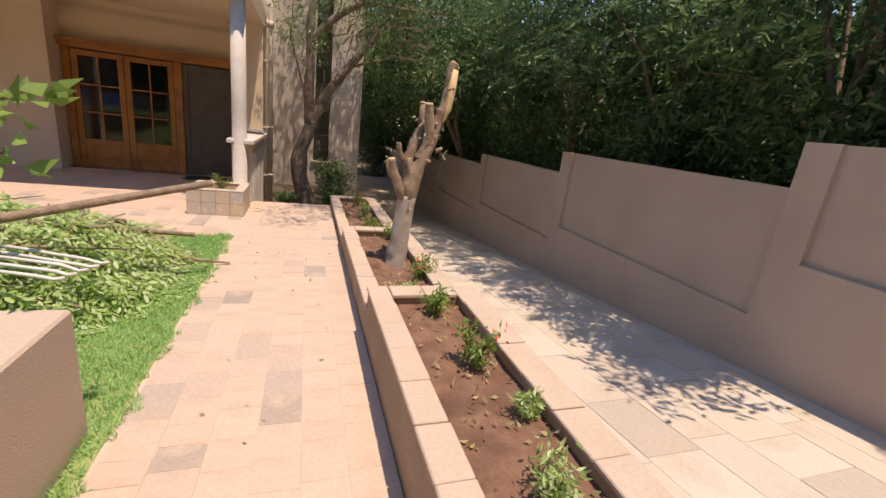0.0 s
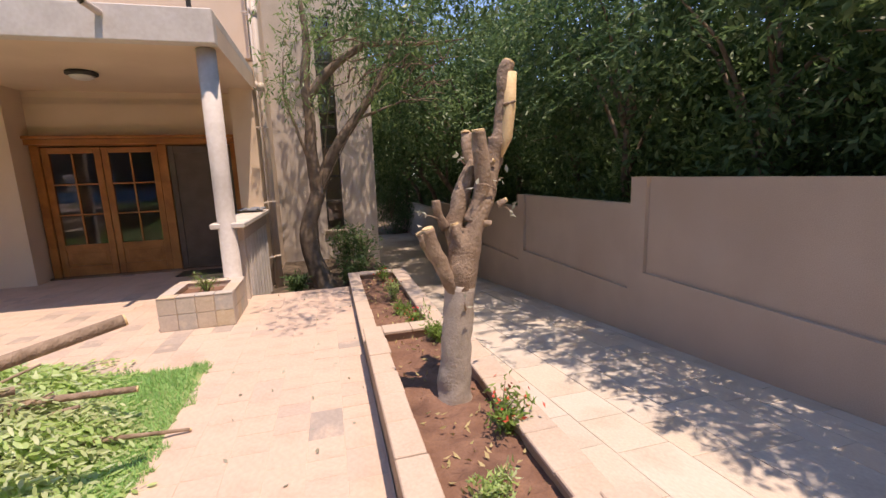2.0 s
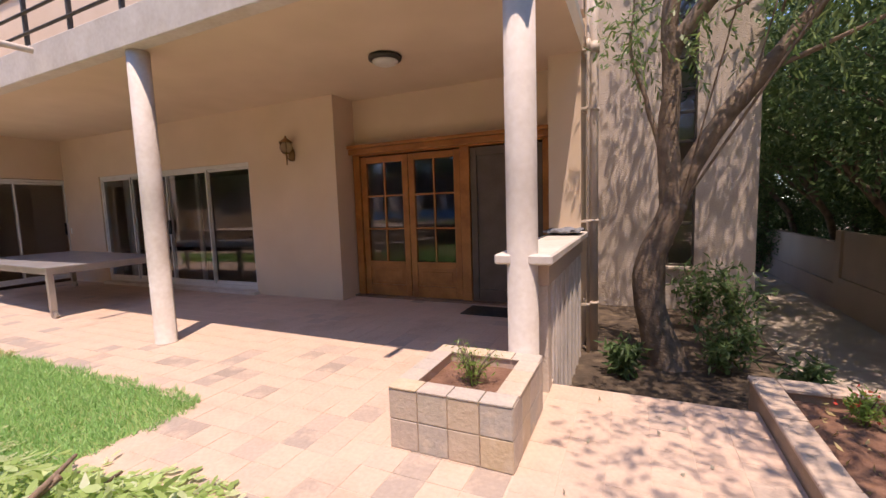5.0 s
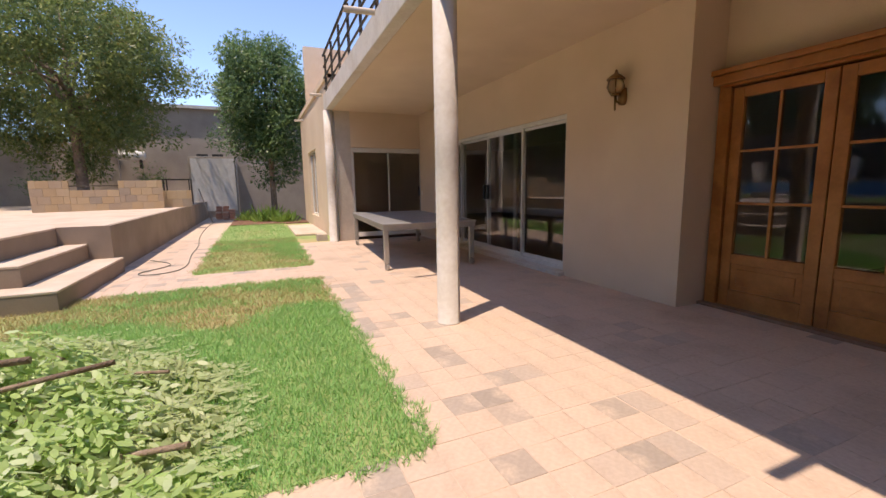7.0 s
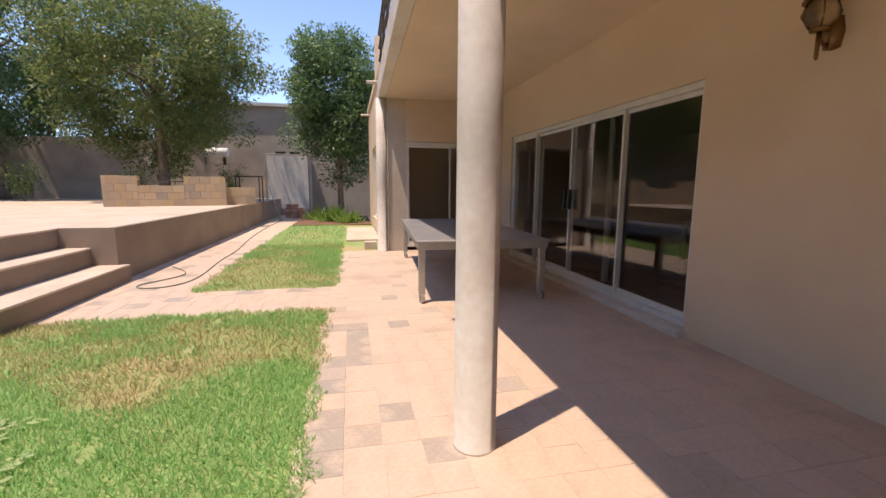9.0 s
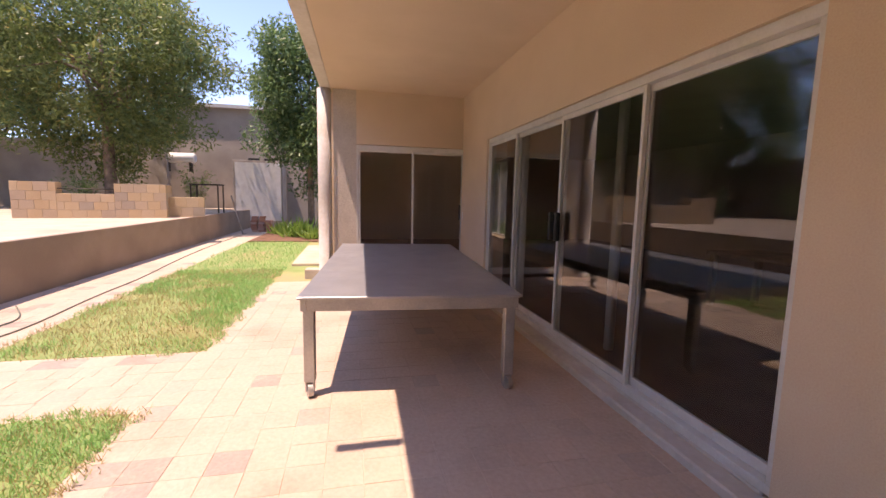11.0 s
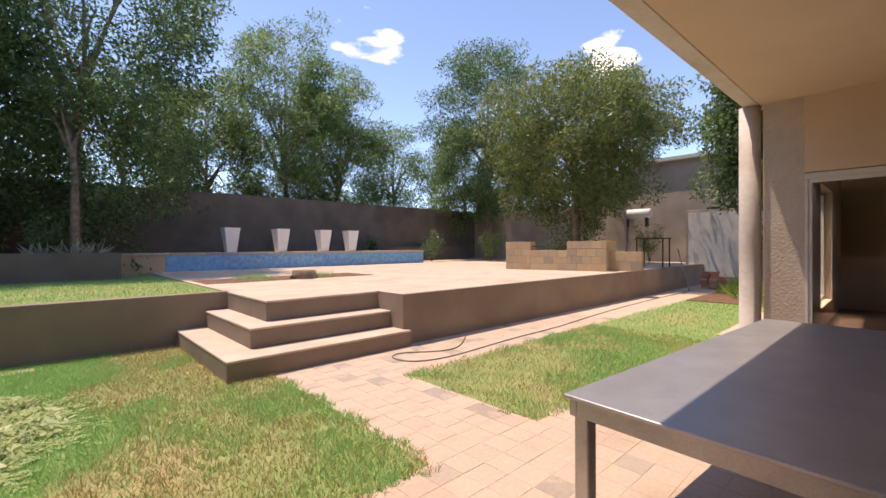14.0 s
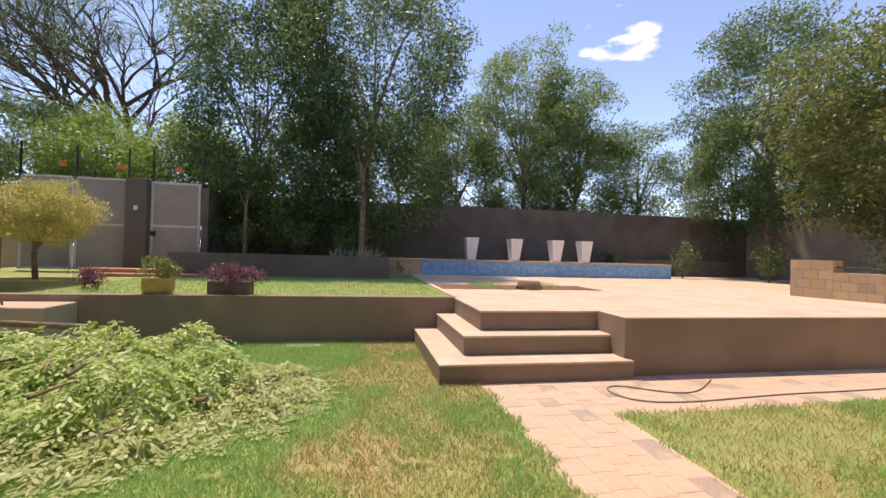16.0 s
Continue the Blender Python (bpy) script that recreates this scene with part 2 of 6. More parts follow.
LEAF_OLIVE = mat("olive_leaf", (0.135, 0.190, 0.062), (0.235, 0.280, 0.095), c=[(0, (0.120, 0.190, 0.064)), (0.8, (0.250, 0.325, 0.115)), (0.95, (0.36, 0.36, 0.13)), (1, (0.50, 0.32, 0.11))], **LEAF)
LEAF_BRIGHT = mat("bright_leaf", (0.175, 0.312, 0.060), (0.275, 0.432, 0.096), c=[(0, (0.163, 0.288, 0.060)), (1, (0.350, 0.504, 0.132))], **LEAF)
LEAF_CUT = mat("cut_leaf", (0.414, 0.576, 0.180), (0.552, 0.704, 0.300), c=[(0, (0.207, 0.358, 0.090)), (0.4, (0.460, 0.627, 0.210)), (0.8, (0.644, 0.781, 0.390)), (1, (0.850, 0.850, 0.750))], **LEAF)
LEAF_WILT = mat("wilted_leaf", (0.483, 0.562, 0.264), (0.598, 0.663, 0.360), c=[(0, (0.391, 0.500, 0.204)), (1, (0.759, 0.800, 0.504))], **LEAF)
LEAF_LIME = mat("lime_leaf", (0.48, 0.47, 0.14), (0.58, 0.56, 0.21), c=[(0, (0.40, 0.42, 0.12)), (1, (0.68, 0.64, 0.30))], **LEAF)
LEAF_PURPLE = mat("purple_leaf", (0.13, 0.045, 0.08), (0.22, 0.08, 0.13), c=[(0, (0.11, 0.04, 0.07)), (1, (0.30, 0.13, 0.19))], **LEAF)
LEAF_PALE = mat("pale_leaf", (0.45, 0.45, 0.36), (0.58, 0.58, 0.48), c=[(0, (0.40, 0.42, 0.30)), (1, (0.66, 0.64, 0.54))], **LEAF)


# ---- building blocks ----
def box(bm, x0, x1, y0, y1, z0, z1):
    m = Matrix.LocRotScale(((x0 + x1) / 2, (y0 + y1) / 2, (z0 + z1) / 2), None, (abs(x1 - x0), abs(y1 - y0), abs(z1 - z0)))
    return bmesh.ops.create_cube(bm, size=1, matrix=m)["verts"]


def boxes(*dims, bevel=0.0, seg=1):
    bm = bmesh.new()
    for d in dims:
        box(bm, *d)
    if bevel:
        bmesh.ops.bevel(bm, geom=bm.edges[:], offset=bevel, segments=seg, affect="EDGES", profile=0.6)
    return bm


def tube(bm, pts, radii, seg=10, caps=True, squash=1.0):
    """A tapered tube along points."""
    pts = [Vector(p) for p in pts]
    rings = []
    side = None
    for i, p in enumerate(pts):
        d = (pts[min(i + 1, len(pts) - 1)] - pts[max(i - 1, 0)]).normalized()
        if side is None:
            side = d.orthogonal().normalized()
        side = (side - d * side.dot(d)).normalized()
        up = d.cross(side)
        rings.append([bm.verts.new(p + radii[i] * (math.cos(a) * side + squash * math.sin(a) * up)) for a in [2 * math.pi * k / seg for k in range(seg)]])
    for a, b in zip(rings, rings[1:]):
        for k in range(seg):
            f = bm.faces.new((a[k], a[(k + 1) % seg], b[(k + 1) % seg], b[k]))
            f.smooth = True
    if caps:
        bm.faces.new(rings[0][::-1])
        bm.faces.new(rings[-1])
    return bm


def lathe(profile, seg=24, at=(0, 0, 0)):
    """A turned shape from (radius, height) pairs."""
    bm = bmesh.new()
    rings = [[bm.verts.new((at[0] + r * math.cos(2 * math.pi * k / seg), at[1] + r * math.sin(2 * math.pi * k / seg), at[2] + z)) for k in range(seg)] for r, z in profile]
    for a, b in zip(rings, rings[1:]):
        for k in range(seg):
            bm.faces.new((a[k], a[(k + 1) % seg], b[(k + 1) % seg], b[k])).smooth = True
    bm.faces.new(rings[0][::-1])
    bm.faces.new(rings[-1])
    return bm


def finish(bm, name):
    bmesh.ops.recalc_face_normals(bm, faces=bm.faces[:])
    me = bpy.data.meshes.new(name)
    bm.to_mesh(me)
    bm.free()
    return me


def part(name, bm, material, parent=None, label=""):
    """Links a bmesh as one mesh object, under a thing if one is given."""
    me = finish(bm, name)
    me.materials.append(material)
    ob = new(name, me)
    ob.parent = parent
    return tagged(ob, label)


def thing(name, at=(0, 0, 0), label="", category="", group="", rz=0.0):
    ob = new(name)
    ob.matrix_basis = pose(*at, 0, 0, rz)
    return tagged(ob, label, category, group)


def structure(name, bm, material, label="", category="structure"):
    return tagged(part(name, bm, material), label, category, kind="structure")


def raw(name, v, f_size, material, parent=None):
    """A mesh of separate faces, f_size corners each, from an array of corners."""
    n = len(v)
    me = bpy.data.meshes.new(name)
    me.vertices.add(n)
    me.vertices.foreach_set("co", np.asarray(v, np.float32).ravel())
    me.loops.add(n)
    me.loops.foreach_set("vertex_index", np.arange(n, dtype=np.int32))
    k = n // f_size
    me.polygons.add(k)
    me.polygons.foreach_set("loop_start", np.arange(0, n, f_size, dtype=np.int32))
    me.update(calc_edges=True)
    me.materials.append(material)
    ob = new(name, me)
    ob.parent = parent
    return ob


def leaves(rng, pts, length, width, out=None, droop=0.3, spread=1.0, up=1.1):
    """Corners of kite-shaped leaves at pts: they point along out, with scatter, and hang by droop, faces turned upwards by up."""
    n = len(pts)
    d = rng.normal(size=(n, 3)) * spread
    if out is not None:
        d = d + out
    d[:, 2] -= droop
    d /= np.linalg.norm(d, axis=1, keepdims=True) + 1e-9
    s = np.cross(d, rng.normal(size=(n, 3)) + np.array([0, 0, up]))
    s /= np.linalg.norm(s, axis=1, keepdims=True) + 1e-9
    nrm = np.cross(d, s)
    ln = (length * rng.uniform(0.6, 1.25, n))[:, None]
    wd = (width * rng.uniform(0.7, 1.2, n))[:, None]
    a = pts
    tip = pts + d * ln - nrm * ln * 0.12
    m = pts + d * ln * 0.45 + nrm * wd * 0.25
    return np.stack([a, m + s * wd * 0.5, tip, m - s * wd * 0.5], 1).reshape(-1, 3)


def fronds(rng, starts, dirs, length, count, ll, lw, sag=0.25, floor_z=None):
    """Corners of rounded leaves set in pairs along arching stalks; six corners a leaf."""
    m = len(starts)
    d = dirs / (np.linalg.norm(dirs, axis=1, keepdims=True) + 1e-9)
    ln = length * rng.uniform(0.6, 1.25, m)
    t = np.repeat(np.linspace(0.12, 1.0, count)[None], m, 0)
    base = starts[:, None] + d[:, None] * (ln[:, None] * t)[..., None]
    base[..., 2] -= sag * ln[:, None] * t ** 2
    side = np.cross(d, np.array([0, 0, 1.0]) + rng.normal(size=(m, 3)) * 0.35)
    side /= np.linalg.norm(side, axis=1, keepdims=True) + 1e-9
    sign = np.where(np.arange(count) % 2 == 0, 1.0, -1.0)
    sign[-1] = 0.0
    tang = d[:, None] + np.array([0, 0, -1.0]) * (2 * sag * t)[..., None]
    ld = tang * 0.75 + side[:, None] * sign[None, :, None] * 0.8 + rng.normal(size=(m, count, 3)) * 0.22
    ld /= np.linalg.norm(ld, axis=2, keepdims=True) + 1e-9
    s = np.cross(ld, np.array([0, 0, 1.0]) + rng.normal(size=(m, count, 3)) * 0.45)
    s /= np.linalg.norm(s, axis=2, keepdims=True) + 1e-9
    a = (ll * rng.uniform(0.65, 1.2, (m, count)))[..., None]
    w = (lw * rng.uniform(0.75, 1.2, (m, count)))[..., None] * 0.5
    v = np.stack([base, base + ld * a * 0.3 + s * w * 0.9, base + ld * a * 0.72 + s * w * 0.85, base + ld * a, base + ld * a * 0.72 - s * w * 0.85, base + ld * a * 0.3 - s * w * 0.9], 2)
    if floor_z is not None:
        v[..., 2] = np.maximum(v[..., 2], floor_z + rng.uniform(0, 0.02, (m, count, 1)))
    return v.reshape(-1, 3)


def clumps(rng, centres, radius, per):
    """Points scattered in uneven clumps, with their outward directions."""
    c = np.repeat(np.asarray(centres, float), per, 0)
    u = rng.normal(size=(len(c), 3))
    u /= np.linalg.norm(u, axis=1, keepdims=True)
    r = radius * rng.uniform(0.25, 1.0, len(c)) ** 0.6
    p = c + u * r[:, None] * np.array([1, 1, 0.75])
    return p, u


def crown_points(rng, centre, size, n):
    """Centres of clumps on and in an uneven ellipsoid."""
    u = rng.normal(size=(n, 3))
    u /= np.linalg.norm(u, axis=1, keepdims=True)
    r = rng.uniform(0.35, 1.0, n) ** 0.5
    lump = 1 + 0.22 * np.sin(u[:, 0] * 5 + u[:, 2] * 4) * np.cos(u[:, 1] * 4)
    return np.asarray(centre) + u * (r * lump)[:, None] * np.asarray(size)


def tree(name, base, height, crown, size, seed, leaf, label, clump=0.55, n=110, per=110, ll=0.16, lw=0.05, trunk=0.16, bark=None, limbs=7, droop=0.35, lean=(0, 0), group="", keep=None):
    """A tapered trunk with limbs and a crown of many leaves; crown: centre above the base; size: half axes."""
    rng = np.random.default_rng(seed)
    top = thing(name, base, label, "tree", group)
    bm = bmesh.new()
    c = Vector(crown)
    fork = Vector((lean[0] * 0.4, lean[1] * 0.4, height * 0.42))
    tube(bm, [(0, 0, -0.1), (0.02, 0.01, 0.25), (lean[0] * 0.2, lean[1] * 0.2, height * 0.22), fork, c + Vector((0, 0, -size[2] * 0.2)), c + Vector((0, 0, size[2] * 0.7))],
         [trunk * 1.35, trunk, trunk * 0.86, trunk * 0.74, trunk * 0.4, trunk * 0.06], 9)
    for i in range(limbs):
        a = 2 * math.pi * i / limbs + rng.uniform(-0.4, 0.4)
        k = rng.uniform(0.5, 0.85)
        start = fork.lerp(c, rng.uniform(0.0, 0.7))
        end = c + Vector((math.cos(a) * size[0] * k, math.sin(a) * size[1] * k, size[2] * rng.uniform(-0.4, 0.6)))
        mid = start.lerp(end, 0.5) + Vector((0, 0, 0.12 * size[2]))
        tube(bm, [start, mid, end], [trunk * 0.42, trunk * 0.25, trunk * 0.05], 6, False)
    part("trunk", bm, bark or BARK, top)
    cen = crown_points(rng, crown, size, n)
    pts, u = clumps(rng, cen, clump, per)
    if keep:
        ok = keep(pts + np.asarray(base))
        pts, u = pts[ok], u[ok]
    raw("crown", leaves(rng, pts, ll, lw, u * 0.6, droop), 4, leaf, top)
    return top


def shrub(name, at, size, seed, leaf, label, n=260, ll=0.07, lw=0.025, flowers=None, stems=7, category="shrub", group="", droop=0.1):
    """A small plant: thin stems and leaves along them."""
    rng = np.random.default_rng(seed)
    top = thing(name, at, label, category, group)
    bm = bmesh.new()
    ends = []
    for i in range(stems):
        a = rng.uniform(0, 6.28)
        e = np.array([math.cos(a) * size[0] * rng.uniform(0.2, 0.9), math.sin(a) * size[0] * rng.uniform(0.2, 0.9), size[1] * rng.uniform(0.6, 1.0)])
        tube(bm, [(0, 0, -0.02), e * np.array([0.4, 0.4, 0.6]), e], [0.006, 0.004, 0.002], 5, False)
        ends.append(e)
    part("stems", bm, BARK, top)
    e = np.array(ends)[rng.integers(0, stems, n)]
    f = rng.uniform(0.25, 1.05, n)[:, None]
    pts = e * np.concatenate([f, f, f ** 0.8], 1) + rng.normal(size=(n, 3)) * size[0] * 0.16
    pts[:, 2] = np.maximum(pts[:, 2], 0.02)
    raw("foliage", leaves(rng, pts, ll, lw, None, droop), 4, leaf, top)
    if flowers:
        q = np.array(ends)[rng.integers(0, stems, 26)] + rng.normal(size=(26, 3)) * size[0] * 0.2
        tagged(raw("flowers", leaves(rng, q, ll * 0.6, ll * 0.4, None, 0), 4, flowers, top), kind="stuff")
    return top


# ---- ground and levels ----
def sheet(pts, z0, z1, cap_bottom=False):
    """A slab with a polygon outline."""
    bm = bmesh.new()
    v = [bm.verts.new((x, y, z1)) for x, y in pts]
    f = bm.faces.new(v)
    e = bmesh.ops.extrude_face_region(bm, geom=[f])["geom"]
    for w in e:
        if isinstance(w, bmesh.types.BMVert):
            w.co.z = z0
    return bm


structure("ground", boxes((-400, 400, -400, 400, -1.95, -1.75)), EARTH, "bare brown earth reaching to the horizon", "ground")
# driveway: sloping slab between the flower beds and the boundary wall
bm = bmesh.new()
N = 26
for i in range(N):
    y0, y1 = -8 + i * 1.25, -8 + (i + 1) * 1.25
    z = lambda y: max(-0.33 - 0.1 * y, -1.65)
    v = [bm.verts.new(p) for p in ((1.42, y0, z(y0)), (4.9, y0, z(y0)), (4.9, y1, z(y1)), (1.42, y1, z(y1)))]
    bm.faces.new(v)
bmesh.ops.remove_doubles(bm, verts=bm.verts[:], dist=0.001)
ex = bmesh.ops.extrude_face_region(bm, geom=bm.faces[:])["geom"]
for w in ex:
    if isinstance(w, bmesh.types.BMVert):
        w.co.z = -1.8
structure("driveway", bm, DRIVE, "pale stone driveway sloping down beside the wall", "driveway")
# the bed's near-black colour includes the tree's shade
structure("lower_garden_bed", boxes((-0.9, 1.42, 7.25, 30, -1.8, -0.42)), SHADED_MOULD, "soil bed with leaf litter below the patio, tree shade painted into its dark colour", "ground")
structure("patio_base", boxes((-11.8, -3.05, 5.95, 9.25, -1.7, -0.0024), (-3.05, 0.64, 4.4, 7.2, -1.7, -0.0024), (-0.68, 0.64, -6, 4.4, -1.7, -0.0024), (-3.05, -0.68, 7.2, 9.25, -1.7, -0.0024),
                               (-8.62, -7.5, 3.0, 5.95, -1.7, -0.0024), (-24, -8.62, 3.0, 4.28, -1.7, -0.0024), (-11.8, -4.4, 9.25, 9.3, -1.7, -0.0024), (-4.4, -0.68, 9.25, 9.9, -1.7, -0.0024)), MORTAR, "pale mortar bed under the slate paving", "pavement")
structure("lawn", boxes((-7.5, -0.68, 0.6, 4.95, -1.7, 0.0), (-7.5, -3.05, 4.95, 5.95, -1.7, 0.0)), TURF, "mown lawn with dry straw patches", "lawn")
structure("side_lawn", boxes((-22.5, -8.62, 4.28, 6.05, -1.7, 0.0), (-22.5, -11.8, 6.05, 7.0, -1.7, -0.004)), TURF, "strip of mown lawn beside the house", "lawn")

# raised terrace with its retaining walls and steps
TZ = 0.755
structure("terrace", boxes((-26, -9.508, -12.0, 2.98, -1.7, TZ - 0.01), (-9.508, -7.78, -12.0, 0.6, -1.7, TZ - 0.01)), PAVING, "pale paved terrace beside the pool", "terrace")
structure("terrace_lawn", boxes((-7.78, -0.78, -12.0, 0.55, -1.7, TZ - 0.04), (-0.78, 9.0, -12.0, -2.3, -1.7, TZ - 0.04)), TURF, "upper lawn on the raised terrace", "lawn")
structure("retaining_wall_long", boxes((-24.5, -9.5, 2.98, 3.08, -1.7, TZ)), RETAIN, "brown painted retaining wall of the terrace", "wall")
structure("retaining_wall_return", boxes((-9.50, -9.49, 2.38, 3.08, -1.7, TZ + 0.006)), RETAIN, "brown painted side of the steps", "wall")
structure("retaining_wall_short", boxes((-7.78, -0.72, 0.55, 0.72, -1.7, TZ + 0.01), bevel=0.008), RETAIN, "brown painted low wall edging the upper lawn", "wall")
structure("low_wall", boxes((-1.9, -0.77, -2.0, 1.42, -1.6, 0.655), bevel=0.012), WALL_PAINT, "low painted wall beside the path", "wall")

steps = tagged(thing("garden_steps", (0, 0, 0)), "three broad paved steps with brown painted risers", "steps")
for nm, x1, y1, z0, z1 in (("lower_step", -7.02, 3.19, -0.05, 0.235), ("middle_step", -7.41, 2.76, 0.235, 0.485), ("landing", -7.73, 2.40, 0.485, 0.76)):
    st = part(nm, boxes((-9.56, x1, 0.72, y1, z0, z1 - 0.03), bevel=0.006), RETAIN, steps)
    part("tread", boxes((-9.56, x1 + 0.004, 0.725, y1 + 0.004, z1 - 0.03, z1), bevel=0.006), PAVING, st, "pale stone tread")

# flower bed in three stepped lengths
BEDS = (("a", -5.0, 2.24, 0.43), ("b", 2.24, 4.64, 0.275), ("c", 4.64, 7.48, 0.14))
bed_at = {}
for k, y0, y1, zt in BEDS:
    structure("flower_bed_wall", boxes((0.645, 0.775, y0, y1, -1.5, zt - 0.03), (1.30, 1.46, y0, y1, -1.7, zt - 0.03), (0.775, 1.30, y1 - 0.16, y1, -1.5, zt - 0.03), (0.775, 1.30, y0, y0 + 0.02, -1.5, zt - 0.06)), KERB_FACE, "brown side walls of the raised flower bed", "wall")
    bm = bmesh.new()
    bmesh.ops.create_grid(bm, x_segments=8, y_segments=40, size=0.5, matrix=Matrix.LocRotScale((1.055, (y0 + y1) / 2 - 0.07, zt - 0.09), None, (0.5, y1 - y0 - 0.17, 1)))
    for v in bm.verts:
        v.co.z += 0.03 * noise.noise(v.co * 6) + 0.012 * noise.noise(v.co * 21)
    structure("flower_bed_soil", bm, SOIL, "red-brown crumbly soil with dry leaves", "soil")
    bed_at[k] = zt - 0.09

# boundary wall beside the driveway, stepping down
WALLS = ((-9.0, 2.35, 1.88, 0.72), (2.35, 6.47, 1.43, 0.04), (6.47, 10.4, 1.03, -0.28), (10.4, 14.4, 0.73, -0.55), (14.4, 18.5, 0.42, -0.8), (18.5, 30, 0.1, -1.0))
for y0, y1, top, ledge in WALLS:
    structure("boundary_wall", boxes((4.8, 5.02, y0, y1 - 0.32, -1.8, ledge), (4.8, 5.02, y1 - 0.32, y1, -1.8, top), (4.86, 5.02, y0, y1 - 0.32, ledge, top - 0.004)), WALL_PAINT, "brown plastered boundary wall with recessed panels", "wall")

# ---- house ----
ZS = 3.1      # underside of the balcony slab
FY = 9.2      # face of the main wall
structure("wall_main", boxes((-4.37, -4.2, FY, 9.75, -0.1, ZS), (-6.0, -4.37, FY, 9.5, -0.1, ZS), (-10.36, -6.0, FY, 9.5, 2.25, ZS), (-11.7, -10.36, FY, 9.5, -0.1, ZS), (-10.36, -6.0, FY + 0.02, 9.5, -0.1, 0.05)), PLASTER, "beige plastered house wall", "wall")
structure("wall_recess", boxes((-4.2, -1.05, 9.70, 9.95, 2.361, ZS), (-1.05, -0.68, FY, 9.95, -0.6, ZS)), PLASTER, "beige plastered wall over the entrance recess", "wall")
structure("wall_wing_end", boxes((-12.0, -11.7, 7.42, 9.5, 2.26, ZS), (-12.0, -11.7, 9.28, 9.5, -0.1, 2.26)), PLASTER, "beige plastered wall above the sliding door", "wall")
structure("wall_wing_pier", boxes((-11.98, -11.7, 7.06, 7.42, -0.1, ZS)), PLASTER_ROUGH, "rough plastered pier beside the sliding door", "wall")
structure("wall_wing", boxes((-15.0, -12.0, 7.0, 7.25, -0.1, 4.0), (-19.0, -16.9, 7.0, 7.25, -0.1, 4.0), (-16.9, -15.0, 7.0, 7.25, 2.5, 4.0), (-16.9, -15.0, 7.0, 7.25, -0.1, 0.4), (-19.0, -18.75, 7.25, 16.2, -0.1, 6.6)), PLASTER, "beige plastered wall of the house wing", "wall")
structure("wall_upper", boxes((-19, -0.68, 9.45, 9.7, 3.65, 6.6), (-1.0, -0.68, 9.95, 11.8, -0.8, 6.6), (-12.2, -11.9, 7.3, 9.45, 4.0, 4.01)), PLASTER, "beige plastered upper storey wall", "wall")
structure("wall_east", boxes((-1.0, 0.38, 11.8, 12.0, -1.8, 6.6), (0.78, 1.6, 11.8, 12.0, -1.8, 6.6), (0.38, 0.78, 11.8, 12.0, -1.8, 0.3), (0.38, 0.78, 11.8, 12.0, 5.2, 6.6), (1.4, 1.6, 12.0, 22, -1.8, 6.6)), PLASTER_ROUGH, "tall rough plastered side wall of the house", "wall")
structure("wall_back", boxes((-19, 1.4, 16, 16.2, -1.7, 6.6), (-6.2, -6.0, 9.5, 16, -0.1, ZS), (-4.3, -4.2, 9.95, 16, -0.1, ZS), (-0.95, -0.85, 9.95, 16, -0.1, ZS)), ROOM, "plain inner wall of the house", "wall")
structure("floor_inside", boxes((-18.7, -0.9, 9.52, 16, -0.2, 0.03), (-18.7, -12.0, 7.25, 9.52, -0.2, 0.028)), ROOM_FLOOR, "dark polished indoor floor", "floor")
structure("ceiling_inside", boxes((-18.7, -0.9, 9.7, 16, 2.9, 3.0), (-18.7, -12.0, 7.25, 9.5, 2.9, 3.0)), ROOM, "plain indoor ceiling", "ceiling")
structure("roof", boxes((-19.2, -0.66, 9.4, 11.78, 6.6, 6.8), (-19.2, 1.6, 11.78, 16.3, 6.6, 6.8), (-19.2, -12.0, 6.95, 9.45, 3.9, 4.05)), PLASTER, "flat roof slab of the house", "roof")
def skewed(bm):
    """The balcony's front edge is not quite parallel to the house."""
    for v in bm.verts:
        if v.co.y < 7.2:
            v.co.y += 0.02 * (-0.66 - v.co.x)
    return bm


structure("ceiling", skewed(boxes((-11.95, -0.66, 6.80, 9.96, ZS, ZS + 0.25))), PLASTER, "smooth beige veranda ceiling", "ceiling")
structure("balcony_beam", skewed(boxes((-11.95, -0.66, 6.64, 6.80, ZS - 0.005, 3.46), (-0.80, -0.66, 6.80, 9.45, ZS + 0.25, 3.46), bevel=0.01)), COLUMN_PAINT, "pale plastered edge beam of the balcony", "beam")
structure("balcony_floor", boxes((-11.9, -0.8, 7.05, 9.45, ZS + 0.25, ZS + 0.32)), PAVING, "balcony floor", "floor")

for cx, cy in ((-0.82, 6.89), (-4.82, 6.87), (-11.72, 6.92)):
    col = tagged(part("column", lathe([(0.114, 0), (0.114, 0.01), (0.109, 0.012), (0.108, 1.5), (0.107, ZS - 0.012)], 32, (cx, cy, 0)), COLUMN_PAINT), "round pale painted veranda column", "column", "veranda columns", "structure")


